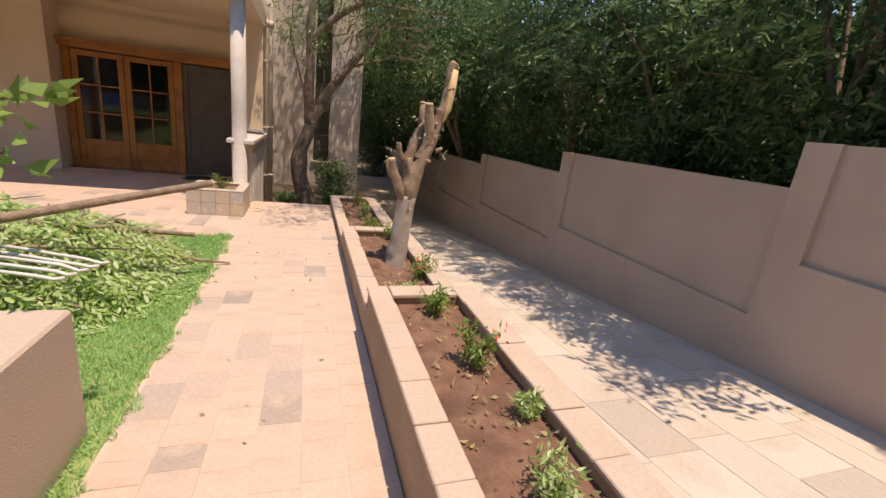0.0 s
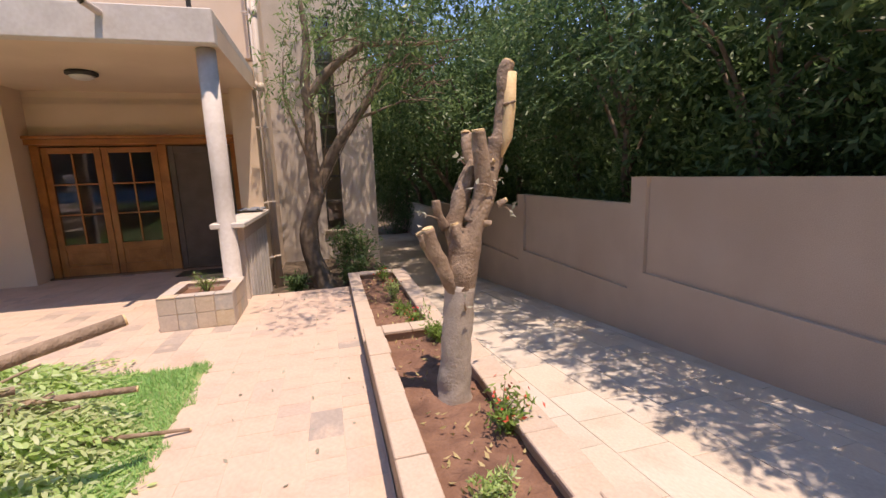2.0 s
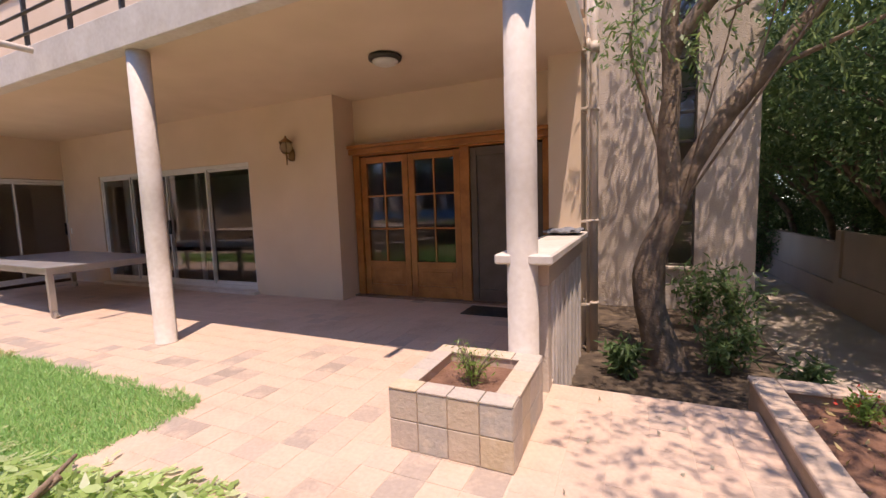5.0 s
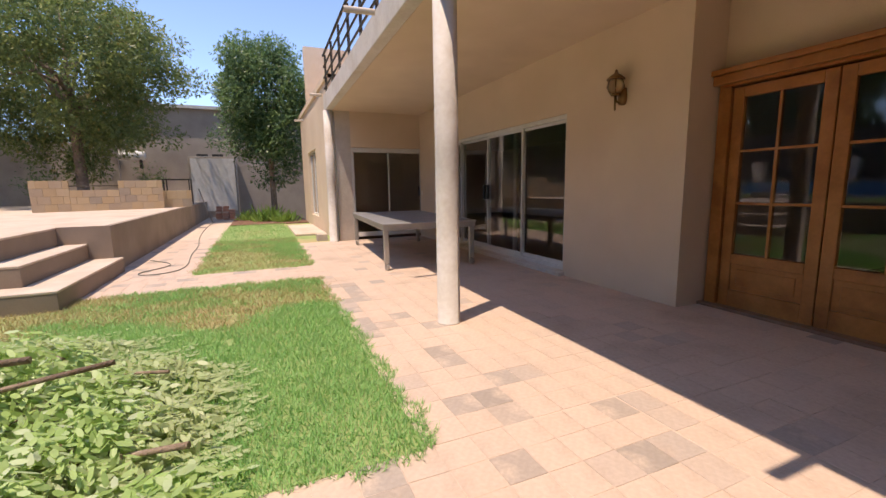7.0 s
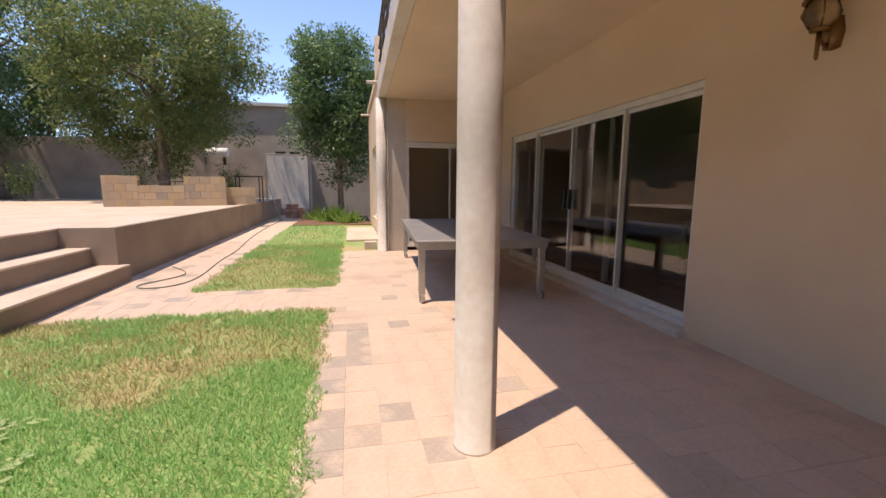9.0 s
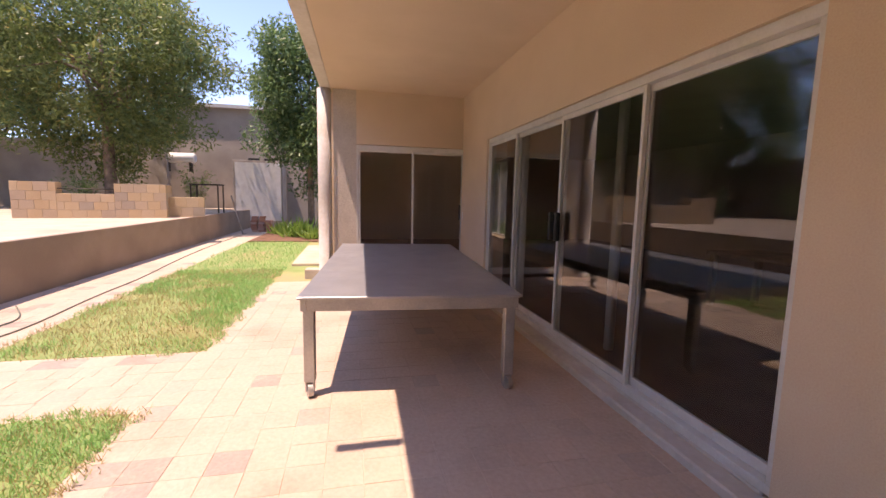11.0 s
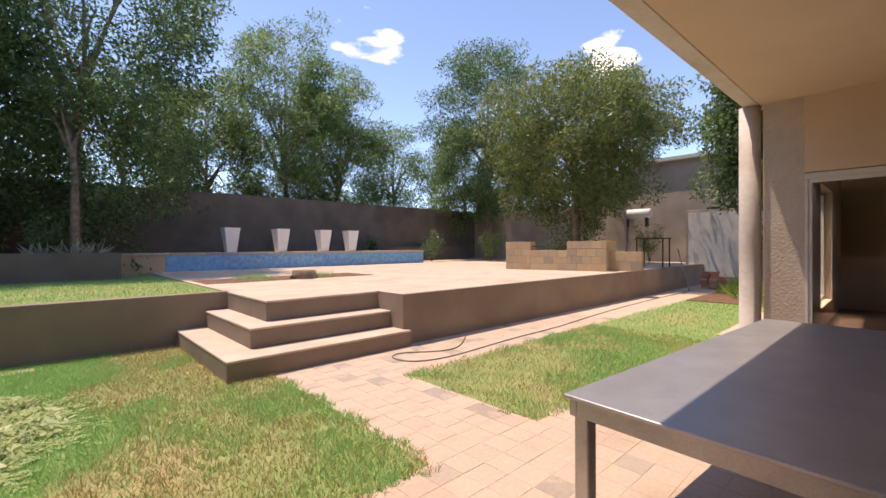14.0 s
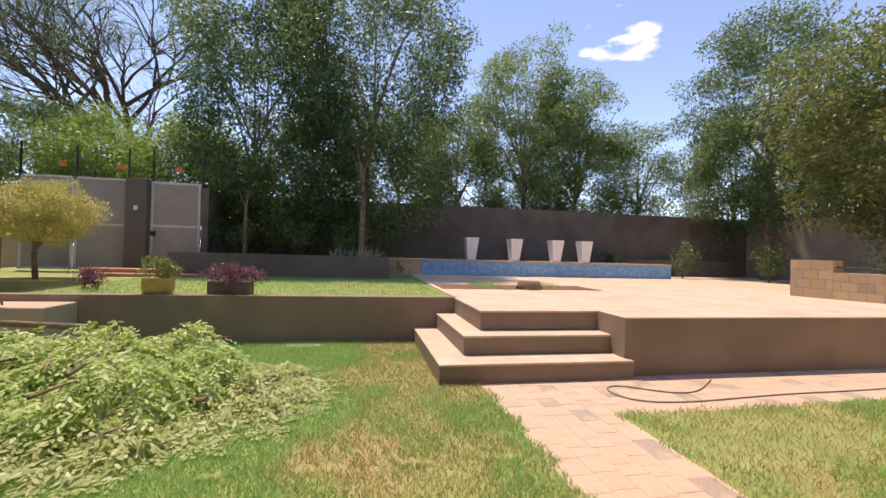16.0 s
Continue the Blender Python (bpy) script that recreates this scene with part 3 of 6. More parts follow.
# ---- rough things ----
def slider(name, x_list, z0, z1, m, label, handles=()):
    """A sliding door in its own plane: x along the wall, y outwards negative; x_list: stile lines from the first jamb to the last."""
    top = thing(name, (0, 0, 0), label, "sliding door")
    top.matrix_basis = m
    tagged(top, kind="structure")
    a, b = x_list[0], x_list[-1]
    fr = part("frame", boxes((a, b, -0.05, 0.05, z1 - 0.06, z1), (a, b, -0.05, 0.05, z0, z0 + 0.05), (a, a + 0.05, -0.05, 0.05, z0 + 0.05, z1 - 0.06), (b - 0.05, b, -0.05, 0.05, z0 + 0.05, z1 - 0.06), bevel=0.004), ALU, top)
    for i, (p, q) in enumerate(zip(x_list, x_list[1:])):
        y = -0.022 if i % 2 == 0 else 0.022
        p2, q2 = max(p - 0.016, a + 0.05), min(q + 0.016, b - 0.05)
        lf = part("leaf", boxes((p2, p2 + 0.032, y - 0.016, y + 0.016, z0 + 0.05, z1 - 0.06), (q2 - 0.032, q2, y - 0.016, y + 0.016, z0 + 0.05, z1 - 0.06), (p2 + 0.032, q2 - 0.032, y - 0.016, y + 0.016, z0 + 0.05, z0 + 0.11), (p2 + 0.032, q2 - 0.032, y - 0.016, y + 0.016, z1 - 0.105, z1 - 0.06), bevel=0.003), ALU, top)
        gl = part("pane", boxes((p2 + 0.03, q2 - 0.03, y - 0.003, y + 0.003, z0 + 0.1, z1 - 0.1)), GLASS, lf)
        gl.visible_shadow = False
    for hx in handles:
        part("handle", boxes((hx - 0.02, hx + 0.02, -0.10, -0.05, 1.04, 1.31), bevel=0.015, seg=2), BLACK, top, "black plastic pull handle")
    return top


slider("sliding_door_main", [-10.36, -9.38, -8.25, -7.13, -6.0], 0.07, 2.25, pose(0, 9.28, 0), "white aluminium four-panel sliding glass door", (-8.31, -8.19))
slider("sliding_door_side", [-9.28, -8.35, -7.40], 0.08, 2.25, pose(-11.75, 0, 0, 0, 0, -90), "white aluminium two-panel sliding glass door", (-9.2,))
structure("door_sill", boxes((-10.4, -5.97, 9.10, 9.23, -0.02, 0.055), (-10.36, -6.06, 9.23, 9.34, 0.03, 0.07), bevel=0.01), COLUMN_PAINT, "pale raised sill under the sliding door", "sill")

# steel-topped table on castors
tb = thing("steel_table", (-9.12, 7.88, 0), "large steel-topped table on castors", "table", rz=-4.0)
part("tabletop", boxes((-1.68, 1.68, -0.79, 0.79, 0.715, 0.735), bevel=0.004), STEEL, tb, 'grey brushed steel top')
part('apron', boxes((-1.66, 1.66, -0.77, -0.73, 0.63, 0.713), (-1.66, 1.66, 0.73, 0.77, 0.63, 0.713), (-1.66, -1.62, -0.73, 0.73, 0.63, 0.713), (1.62, 1.66, -0.73, 0.73, 0.63, 0.713), bevel=0.003), STEEL_LEG, tb)
for sx in (-1, 1):
    for sy in (-1, 1):
        lg = part("leg", boxes((sx * 1.60 - 0.038, sx * 1.60 + 0.038, sy * 0.72 - 0.038, sy * 0.72 + 0.038, 0.11, 0.63), bevel=0.006), STEEL_LEG, tb)

        wh = bmesh.new()
        bmesh.ops.create_cone(wh, cap_ends=True, segments=18, radius1=0.05, radius2=0.05, depth=0.036, matrix=pose(sx * 1.60 + 0.02, sy * 0.72, 0.05, 90, 0, 20))
        box(wh, sx * 1.60 - 0.03, sx * 1.60 + 0.03, sy * 0.72 - 0.03, sy * 0.72 - 0.022, 0.04, 0.112)
        box(wh, sx * 1.60 - 0.03, sx * 1.60 + 0.03, sy * 0.72 + 0.022, sy * 0.72 + 0.03, 0.04, 0.112)
        part("castor", wh, STEEL_LEG, lg, "castor with a grey wheel")

# ---- veranda things ----
door = thing("entrance_door", (0, 9.66, 0), "varnished wooden double door with glass panes", "door")
tagged(door, kind="structure")
part("frame", boxes((-4.18, -4.06, -0.06, 0.08, 0, 2.22), (-2.36, -2.22, -0.06, 0.08, 0, 2.22), (-1.2, -1.06, -0.06, 0.08, 0, 2.22), (-4.18, -1.06, -0.06, 0.08, 2.22, 2.36), bevel=0.006), WOOD, door)
part("cornice", boxes((-4.22, -1.03, -0.13, -0.06, 2.24, 2.33), (-4.25, -1.03, -0.17, -0.06, 2.33, 2.38), bevel=0.012, seg=2), WOOD, door, "moulded wooden cornice")
for a, b in ((-4.05, -3.215), (-3.205, -2.37)):
    lf = part("leaf", boxes((a, a + 0.1, -0.03, 0.03, 0.02, 2.2), (b - 0.1, b, -0.03, 0.03, 0.02, 2.2), (a + 0.1, b - 0.1, -0.03, 0.03, 2.1, 2.2), (a + 0.1, b - 0.1, -0.03, 0.03, 0.02, 0.2), (a + 0.1, b - 0.1, -0.03, 0.03, 0.47, 0.57), bevel=0.005), WOOD, door)
    part("panel", boxes((a + 0.1, b - 0.1, -0.012, 0.012, 0.2, 0.47), (a + 0.16, b - 0.16, -0.022, -0.012, 0.25, 0.42), bevel=0.004), WOOD, lf)
    w, h = (b - a - 0.2) / 2, 1.53 / 3
    part("glazing_bars", boxes((a + 0.1 + w - 0.012, a + 0.1 + w + 0.012, -0.02, 0.02, 0.57, 2.1), *[(a + 0.1, b - 0.1, -0.018, 0.018, 0.57 + h * k - 0.012, 0.57 + h * k + 0.012) for k in (1, 2)]), WOOD, lf)
    for i in (0, 1):
        for k in (0, 1, 2):
            g = part("pane", boxes((a + 0.1 + w * i + 0.008, a + 0.1 + w * (i + 1) - 0.008, -0.003, 0.003, 0.57 + h * k + 0.008, 0.57 + h * (k + 1) - 0.008)), GLASS, lf)
            g.visible_shadow = False
DARKWOOD = mat("dark_panel", (0.10, 0.072, 0.055), (0.14, 0.10, 0.078), 0.5, 4, 0.2, 60)
sl = part("side_leaf", boxes((-2.215, -2.12, -0.03, 0.03, 0.02, 2.2), (-1.30, -1.205, -0.03, 0.03, 0.02, 2.2), (-2.12, -1.30, -0.03, 0.03, 2.08, 2.2), (-2.12, -1.30, -0.03, 0.03, 0.02, 0.2), bevel=0.005), DARKWOOD, door, "dark security screen leaf")
part("screen", boxes((-2.12, -1.30, -0.006, 0.006, 0.2, 2.08)), DARKWOOD, sl)
mat_door = tagged(part("doormat", boxes((-2.15, -1.35, 8.95, 9.4, 0.0, 0.015), bevel=0.005), BLACK), "dark rubber doormat on the slate floor", "doormat")

# lantern on the wall
lan = thing("wall_lantern", (-5.03, 9.2, 2.3), "bronze wall lantern with a curved bracket", "lantern")
part("back_plate", lathe([(0.0, -0.1), (0.045, -0.09), (0.06, 0), (0.045, 0.09), (0.0, 0.1)], 16, (0, -0.01, -0.02)), BRONZE, lan)
bm = bmesh.new()
tube(bm, [(0, -0.02, -0.02), (0.0, -0.06, -0.1), (0, -0.115, -0.07), (0, -0.125, 0.0)], [0.014, 0.014, 0.013, 0.012], 8)
part("arm", bm, BRONZE, lan)
part("glass", lathe([(0.04, 0), (0.085, 0.05), (0.09, 0.1), (0.06, 0.16)], 8, (0, -0.125, 0.0)), glass("lantern_glass", (0.7, 0.6, 0.45), 0.3), lan, "ribbed amber lantern glass")
part("cage", lathe([(0.0, -0.02), (0.05, -0.015), (0.05, 0.002), (0.042, 0.004)], 12, (0, -0.125, 0)), BRONZE, lan)
part("cap", lathe([(0.1, 0.155), (0.095, 0.17), (0.045, 0.21), (0.02, 0.225), (0.012, 0.26), (0.0, 0.27)], 16, (0, -0.125, 0)), BRONZE, lan)
bm = bmesh.new()
tube(bm, [(0, -0.125, -0.02), (0, -0.125, -0.17), (0, -0.125, -0.185)], [0.013, 0.011, 0.004], 8)
for k in range(4):
    a = math.pi / 4 + k * math.pi / 2
    tube(bm, [(0.05 * math.cos(a), -0.125 + 0.05 * math.sin(a), 0.0), (0.094 * math.cos(a), -0.125 + 0.094 * math.sin(a), 0.08), (0.066 * math.cos(a), -0.125 + 0.066 * math.sin(a), 0.16)], [0.006, 0.006, 0.006], 6)
part("finial", bm, BRONZE, lan)

FROST = mat("frosted_glass", (0.62, 0.60, 0.56), (0.68, 0.66, 0.62), 0.3, 5, 0.0)
for lx, ly in ((-2.68, 8.24),):
    cl = thing("ceiling_lamp", (lx, ly, ZS), "round ceiling lamp with a dark rim", "ceiling lamp", "veranda ceiling lamps")
    part("rim", lathe([(0.16, 0.0), (0.185, -0.012), (0.185, -0.045), (0.15, -0.06)], 28), IRON, cl, "dark metal rim")
    part("dome", lathe([(0.15, -0.055), (0.13, -0.085), (0.08, -0.105), (0.0, -0.11)], 24), FROST, cl, "frosted glass dome")

# rail on the balcony
rail = thing("balcony_railing", (0, 6.71, 3.46), "dark grey steel balcony railing", "railing", rz=-1.15)
for i in range(12):
    x = -0.9 - i * 1.0
    part("post", boxes((x - 0.022, x + 0.022, -0.022, 0.022, 0, 0.92), bevel=0.004), IRON, rail)
for k, z in enumerate((0.18, 0.42, 0.66, 0.92)):
    bm = bmesh.new()
    tube(bm, [(-12.0, -0.03, z), (-0.85, -0.03, z)], [0.019 if k < 3 else 0.026] * 2, 10)
    part("rail_bar", bm, IRON, rail)

for x, y, z in ((-6.42, 6.62, 3.33), (-1.75, 6.62, 3.36), (-13.1, 7.0, 3.72), (-17.9, 7.0, 3.75)):
    bm = bmesh.new()
    tube(bm, [(x, y + 0.06, z), (x, y - 0.3, z - 0.01)], [0.036, 0.036], 14, False)
    tube(bm, [(x, y - 0.3, z - 0.01), (x, y + 0.05, z)], [0.029, 0.029], 14, False)
    tagged(part("drain_spout", bm, PIPE), "short painted drain spout in the beam", "spout", "drain spouts")

# balustrade beside the steps down
bal = thing("balustrade", (0, 0, 0), "low plastered balustrade with a white coping", "balustrade")
tagged(bal, kind="structure")
part("coping", boxes((-1.0, -0.60, 6.80, 9.19, 0.98, 1.05), bevel=0.012), COLUMN_PAINT, bal, "chipped white coping")
part("beam", boxes((-0.96, -0.66, 7.02, 9.19, 0.80, 0.98), bevel=0.006), WALL_PAINT, bal)
part("end_pier", boxes((-0.96, -0.67, 7.02, 7.16, -0.9, 0.80), bevel=0.006), PLASTER_ROUGH, bal)
part("backing", boxes((-0.92, -0.74, 7.16, 9.19, -0.9, 0.80)), PLASTER_ROUGH, bal)
# pale ribs shape the railing's stripes of light and shadow on the wall
for i in range(22):
    y = 7.19 + i * 0.091
    part("slat", boxes((-0.745, -0.685 + 0.012 * ((i * 7) % 3), y, y + 0.048, -0.9, 0.8), bevel=0.008), COLUMN_PAINT, bal)
bm = bmesh.new()
bmesh.ops.create_grid(bm, x_segments=18, y_segments=18, size=0.19, matrix=Matrix.Translation((0, 0, 0)))
for v in bm.verts:
    v.co.z = 0.03 + 0.05 * abs(noise.noise(v.co * 9)) + 0.02 * noise.noise(v.co * 22)
    v.co.y *= 1.25
cl = part("folded_cloth", bm, mat("grey_cloth", (0.14, 0.15, 0.17), (0.24, 0.25, 0.28), 0.95, 12, 0.4, 200))
cl.matrix_basis = pose(-0.80, 8.72, 1.045)
tagged(cl, "crumpled grey cloth lying on the coping", "cloth")
md = cl.modifiers.new("thick", "SOLIDIFY")
md.thickness = 0.012

# down pipes
for x, y, r, top in ((-0.55, 9.36, 0.052, 6.3), (-0.60, 9.22, 0.02, 6.3), (-0.6, 9.5, 0.036, 6.3)):
    dp = thing("down_pipe", (x, y, 0), "painted down pipe on the house wall", "pipe", "down pipes")
    bm = bmesh.new()
    tube(bm, [(0, 0, -0.9), (0, 0, top)], [r, r], 14)
    part("pipe", bm, PIPE, dp)
    for z in (0.15, 1.15, 2.45, 3.1, 4.3):
        bm = bmesh.new()
        tube(bm, [(0, 0, z), (0, 0, z + 0.035 if z < 3 else z + 0.12)], [r * 1.18] * 2, 14)
        box(bm, -0.12, -r * 0.5, -0.012, 0.012, z + 0.004, z + 0.03)
        part("clip", bm, PIPE, dp)

# stair window in the side wall
sw = thing("stair_window", (0.58, 11.83, 0), "tall narrow steel window with stacked panes", "window")
tagged(sw, kind="structure")
part("frame", boxes((-0.2, -0.165, -0.03, 0.03, 0.3, 5.2), (0.165, 0.2, -0.03, 0.03, 0.3, 5.2), *[(-0.165, 0.165, -0.03, 0.03, z - 0.022, z + 0.022) for z in (0.32, 1.0, 1.6, 2.3, 2.75, 3.1, 3.6, 4.2, 5.18)], bevel=0.003), IRON, sw)
for a, b in zip((0.32, 1.0, 1.6, 2.3, 2.75, 3.1, 3.6, 4.2), (1.0, 1.6, 2.3, 2.75, 3.1, 3.6, 4.2, 5.18)):
    part("pane", boxes((-0.163, 0.163, -0.003, 0.003, a + 0.02, b - 0.02)), GLASS, sw).visible_shadow = False
part("sill", boxes((-0.26, 0.26, -0.1, 0.0, 0.25, 0.3), bevel=0.006), PIPE, sw)
structure("stairwell_wall", boxes((-1.0, 1.4, 13.2, 13.3, -1.7, 6.6)), ROOM, "plain stairwell wall inside", "wall")

# side window of the wing
ww = thing("wing_window", (-15.95, 7.1, 0), "white framed window of the house wing", "window")
tagged(ww, kind="structure")
part("frame", boxes((-0.95, -0.89, -0.03, 0.03, 0.4, 2.5), (0.89, 0.95, -0.03, 0.03, 0.4, 2.5), (-0.89, 0.89, -0.03, 0.03, 2.43, 2.5), (-0.89, 0.89, -0.03, 0.03, 0.4, 0.46), (-0.02, 0.02, -0.03, 0.03, 0.46, 2.43)), ALU, ww)
for a in (-0.89, 0.02):
    part("pane", boxes((a, a + 0.87, -0.003, 0.003, 0.46, 2.43)), GLASS, ww).visible_shadow = False
bm = boxes((0, 0.055, -0.045, 0, 1.06, 1.2), bevel=0.012)
tagged(part("door_lock_box", bm, WHITE), "small white box on the door jamb", "box").matrix_basis = pose(-11.64, 9.24, 0)

# curtains behind the glass
def curtain(x0, x1, y, z0, z1, seed):
    bm = bmesh.new()
    n = 40
    rows = []
    for z in (z0, (z0 + z1) / 2, z1):
        rows.append([bm.verts.new((x0 + (x1 - x0) * i / n, y + 0.03 * math.sin(i * 1.9 + seed) + 0.01 * math.sin(i * 4.1), z)) for i in range(n + 1)])
    for a, b in zip(rows, rows[1:]):
        for i in range(n):
            bm.faces.new((a[i], a[i + 1], b[i + 1], b[i])).smooth = True
    ob = part("curtain", bm, mat("curtain_cloth", (0.52, 0.47, 0.40), (0.60, 0.55, 0.48), 0.95, 5, 0.2, 150))
    s = ob.modifiers.new("thick", "SOLIDIFY")
    s.thickness = 0.004
    return tagged(ob, "pale hanging curtain behind the sliding door", "curtain", "curtains")


curtain(-7.98, -7.91, 9.66, 0.06, 2.6, 1)
curtain(-10.3, -10.0, 9.66, 0.06, 2.6, 2)
rt = thing("indoor_table", (-8.6, 12.6, 0.03), "dark wooden table inside the room", "table")
part("tabletop", boxes((-0.9, 0.9, -0.45, 0.45, 0.70, 0.75), bevel=0.01), BARK, rt)
for sx in (-1, 1):
    for sy in (-1, 1):
        part("leg", boxes((sx * 0.82 - 0.035, sx * 0.82 + 0.035, sy * 0.38 - 0.035, sy * 0.38 + 0.035, 0, 0.7)), BARK, rt)

# tiled planter box
px0, px1, py0, py1, pz = -1.40, -0.66, 5.99, 6.77, 0.372
pb = thing("planter_box", (0, 0, 0), "square planter box faced with mixed slate tiles", "planter")
part("core", boxes((px0 + 0.012, px1 - 0.012, py0 + 0.012, py0 + 0.12, 0, pz - 0.012), (px0 + 0.012, px1 - 0.012, py1 - 0.12, py1 - 0.012, 0, pz - 0.012), (px0 + 0.012, px0 + 0.12, py0 + 0.12, py1 - 0.12, 0, pz - 0.012), (px1 - 0.12, px1 - 0.012, py0 + 0.12, py1 - 0.12, 0, pz - 0.012)), MORTAR, pb)
part("soil", boxes((px0 + 0.12, px1 - 0.12, py0 + 0.12, py1 - 0.12, 0.1, 0.30)), SOIL, pb)
tw, th, g = (px1 - px0) / 4, 0.18, 0.003
for i in range(4):
    for k in range(2):
        part("tile", boxes((px0 + tw * i + g, px0 + tw * (i + 1) - g, py0, py0 + 0.014, th * k + g, th * (k + 1) - g), bevel=0.003), BOX_TILE, pb)
        part("tile", boxes((px0 + tw * i + g, px0 + tw * (i + 1) - g, py1 - 0.014, py1, th * k + g, th * (k + 1) - g), bevel=0.003), BOX_TILE, pb)
        ty = (py1 - py0 - 0.03) / 4
        part("tile", boxes((px1 - 0.014, px1, py0 + 0.015 + ty * i + g, py0 + 0.015 + ty * (i + 1) - g, th * k + g, th * (k + 1) - g), bevel=0.003), BOX_TILE, pb)
        part("tile", boxes((px0, px0 + 0.014, py0 + 0.015 + ty * i + g, py0 + 0.015 + ty * (i + 1) - g, th * k + g, th * (k + 1) - g), bevel=0.003), BOX_TILE, pb)
    part("tile", boxes((px0 + tw * i + g, px0 + tw * (i + 1) - g, py0 - 0.004, py0 + 0.13, pz - 0.012, pz), bevel=0.003), BOX_TILE, pb)
    part("tile", boxes((px0 + tw * i + g, px0 + tw * (i + 1) - g, py1 - 0.13, py1 + 0.004, pz - 0.012, pz), bevel=0.003), BOX_TILE, pb)
for i in range(3):
    ty = (py1 - py0 - 0.26) / 3
    for a in (px0 - 0.004, px1 - 0.13):
        part("tile", boxes((a, a + 0.134, py0 + 0.13 + ty * i + g, py0 + 0.13 + ty * (i + 1) - g, pz - 0.012, pz), bevel=0.003), BOX_TILE, pb)
shrub("herb_plant", (-1.0, 6.34, 0.29), (0.17, 0.26), 5, LEAF_BRIGHT, "thin green herb growing in the planter box", 420, 0.04, 0.008, stems=22)

# ---- pollarded tree in the flower bed ----
pt = thing("pollarded_tree", (1.10, 3.44, 0.17), "pollarded tree trunk with pale fresh saw cuts", "tree")
def smooth_path(pts, radii, k=5):
    """Extra points along a path, rounded through the given ones."""
    P = [Vector(p) for p in pts]
    out, rad = [], []
    for i in range(len(P) - 1):
        a, b, c, d = P[max(i - 1, 0)], P[i], P[i + 1], P[min(i + 2, len(P) - 1)]
        for j in range(k):
            t = j / k
            out.append(0.5 * (2 * b + (c - a) * t + (2 * a - 5 * b + 4 * c - d) * t * t + (3 * b - a - 3 * c + d) * t ** 3))
            rad.append(radii[i] + (radii[i + 1] - radii[i]) * t)
    return out + [P[-1]], rad + [radii[-1]]
def stub(pts, radii, cut=True, name="branch", bark=BARK_PALE):
    bm = bmesh.new()
    pts, radii = smooth_path(pts, [r * (0.84 if name == 'trunk' else 0.84 if name == 'upper_trunk' else 0.76) for r in radii])
    tube(bm, pts, radii, 18)
    for v in bm.verts:
        k = 0.016 * noise.noise(v.co * 9) + 0.010 * noise.noise(v.co * 26)
        v.co += Vector((k, k * 0.7, 0))
    b = part(name, bm, bark, pt)
    if cut:
        e = Vector(pts[-1])
        d = (e - Vector(pts[-2])).normalized()
        bm = bmesh.new()
        bmesh.ops.create_cone(bm, cap_ends=True, segments=18, radius1=radii[-1] * 0.97, radius2=radii[-1] * 0.94, depth=0.012, matrix=Matrix.Translation(e + d * 0.004) @ d.to_track_quat("Z", "Y").to_matrix().to_4x4())
        part("saw_cut", bm, CUTWOOD, b, "pale fresh saw cut")
    return b
stub([(0.0, 0, -0.06), (0.0, 0, 0.06), (0.01, 0, 0.2), (0.03, 0, 0.45), (0.06, 0.0, 0.74)], [0.15, 0.125, 0.118, 0.108, 0.108], False, "trunk", BARK_GREY)
stub([(0.055, 0, 0.70), (0.075, 0.0, 0.82), (0.095, 0.02, 0.94), (0.12, 0.04, 1.06)], [0.106, 0.108, 0.118, 0.085], False, "upper_trunk")
stub([(0.03, -0.02, 0.68), (-0.04, -0.03, 0.82), (-0.1, -0.04, 0.95), (-0.141, -0.05, 1.087)], [0.07, 0.056, 0.05, 0.046])
stub([(-0.03, 0.03, 0.84), (-0.11, 0.05, 0.94), (-0.165, 0.06, 1.05)], [0.05, 0.042, 0.034])
stub([(0.08, 0.03, 0.90), (0.05, 0.06, 1.06), (0.09, 0.08, 1.22), (0.15, 0.10, 1.36), (0.2, 0.11, 1.46)], [0.09, 0.074, 0.068, 0.064, 0.055], False)
stub([(0.19, 0.12, 1.42), (0.165, 0.14, 1.52), (0.17, 0.172, 1.635)], [0.05, 0.042, 0.04])
stub([(0.14, 0.02, 1.1), (0.20, 0.02, 1.24), (0.215, 0.0, 1.4), (0.195, -0.015, 1.53), (0.18, -0.026, 1.627)], [0.07, 0.066, 0.06, 0.054, 0.05])
stub([(0.1, -0.01, 0.90), (0.15, 0.0, 1.06), (0.215, 0.01, 1.18), (0.26, 0.02, 1.3), (0.27, 0.04, 1.42)], [0.09, 0.07, 0.06, 0.055, 0.04], False)
stub([(0.15, 0.05, 0.98), (0.22, 0.09, 1.1), (0.28, 0.1, 1.28), (0.325, 0.1, 1.46), (0.345, 0.1, 1.6)], [0.06, 0.055, 0.055, 0.06, 0.058], False)
top_branch = stub([(0.27, 0.1, 1.42), (0.345, 0.1, 1.54), (0.38, 0.1, 1.66), (0.392, 0.1, 1.84), (0.405, 0.10, 1.98), (0.425, 0.10, 2.03)], [0.06, 0.07, 0.068, 0.06, 0.056, 0.05])
bm = bmesh.new()
tube(bm, [(0.355, 0.05, 1.48), (0.392, 0.06, 1.6), (0.412, 0.065, 1.78), (0.428, 0.075, 1.97)], [0.006, 0.036, 0.04, 0.034], 12)
part("torn_wood", bm, CUTWOOD, top_branch, "pale strip of torn wood")
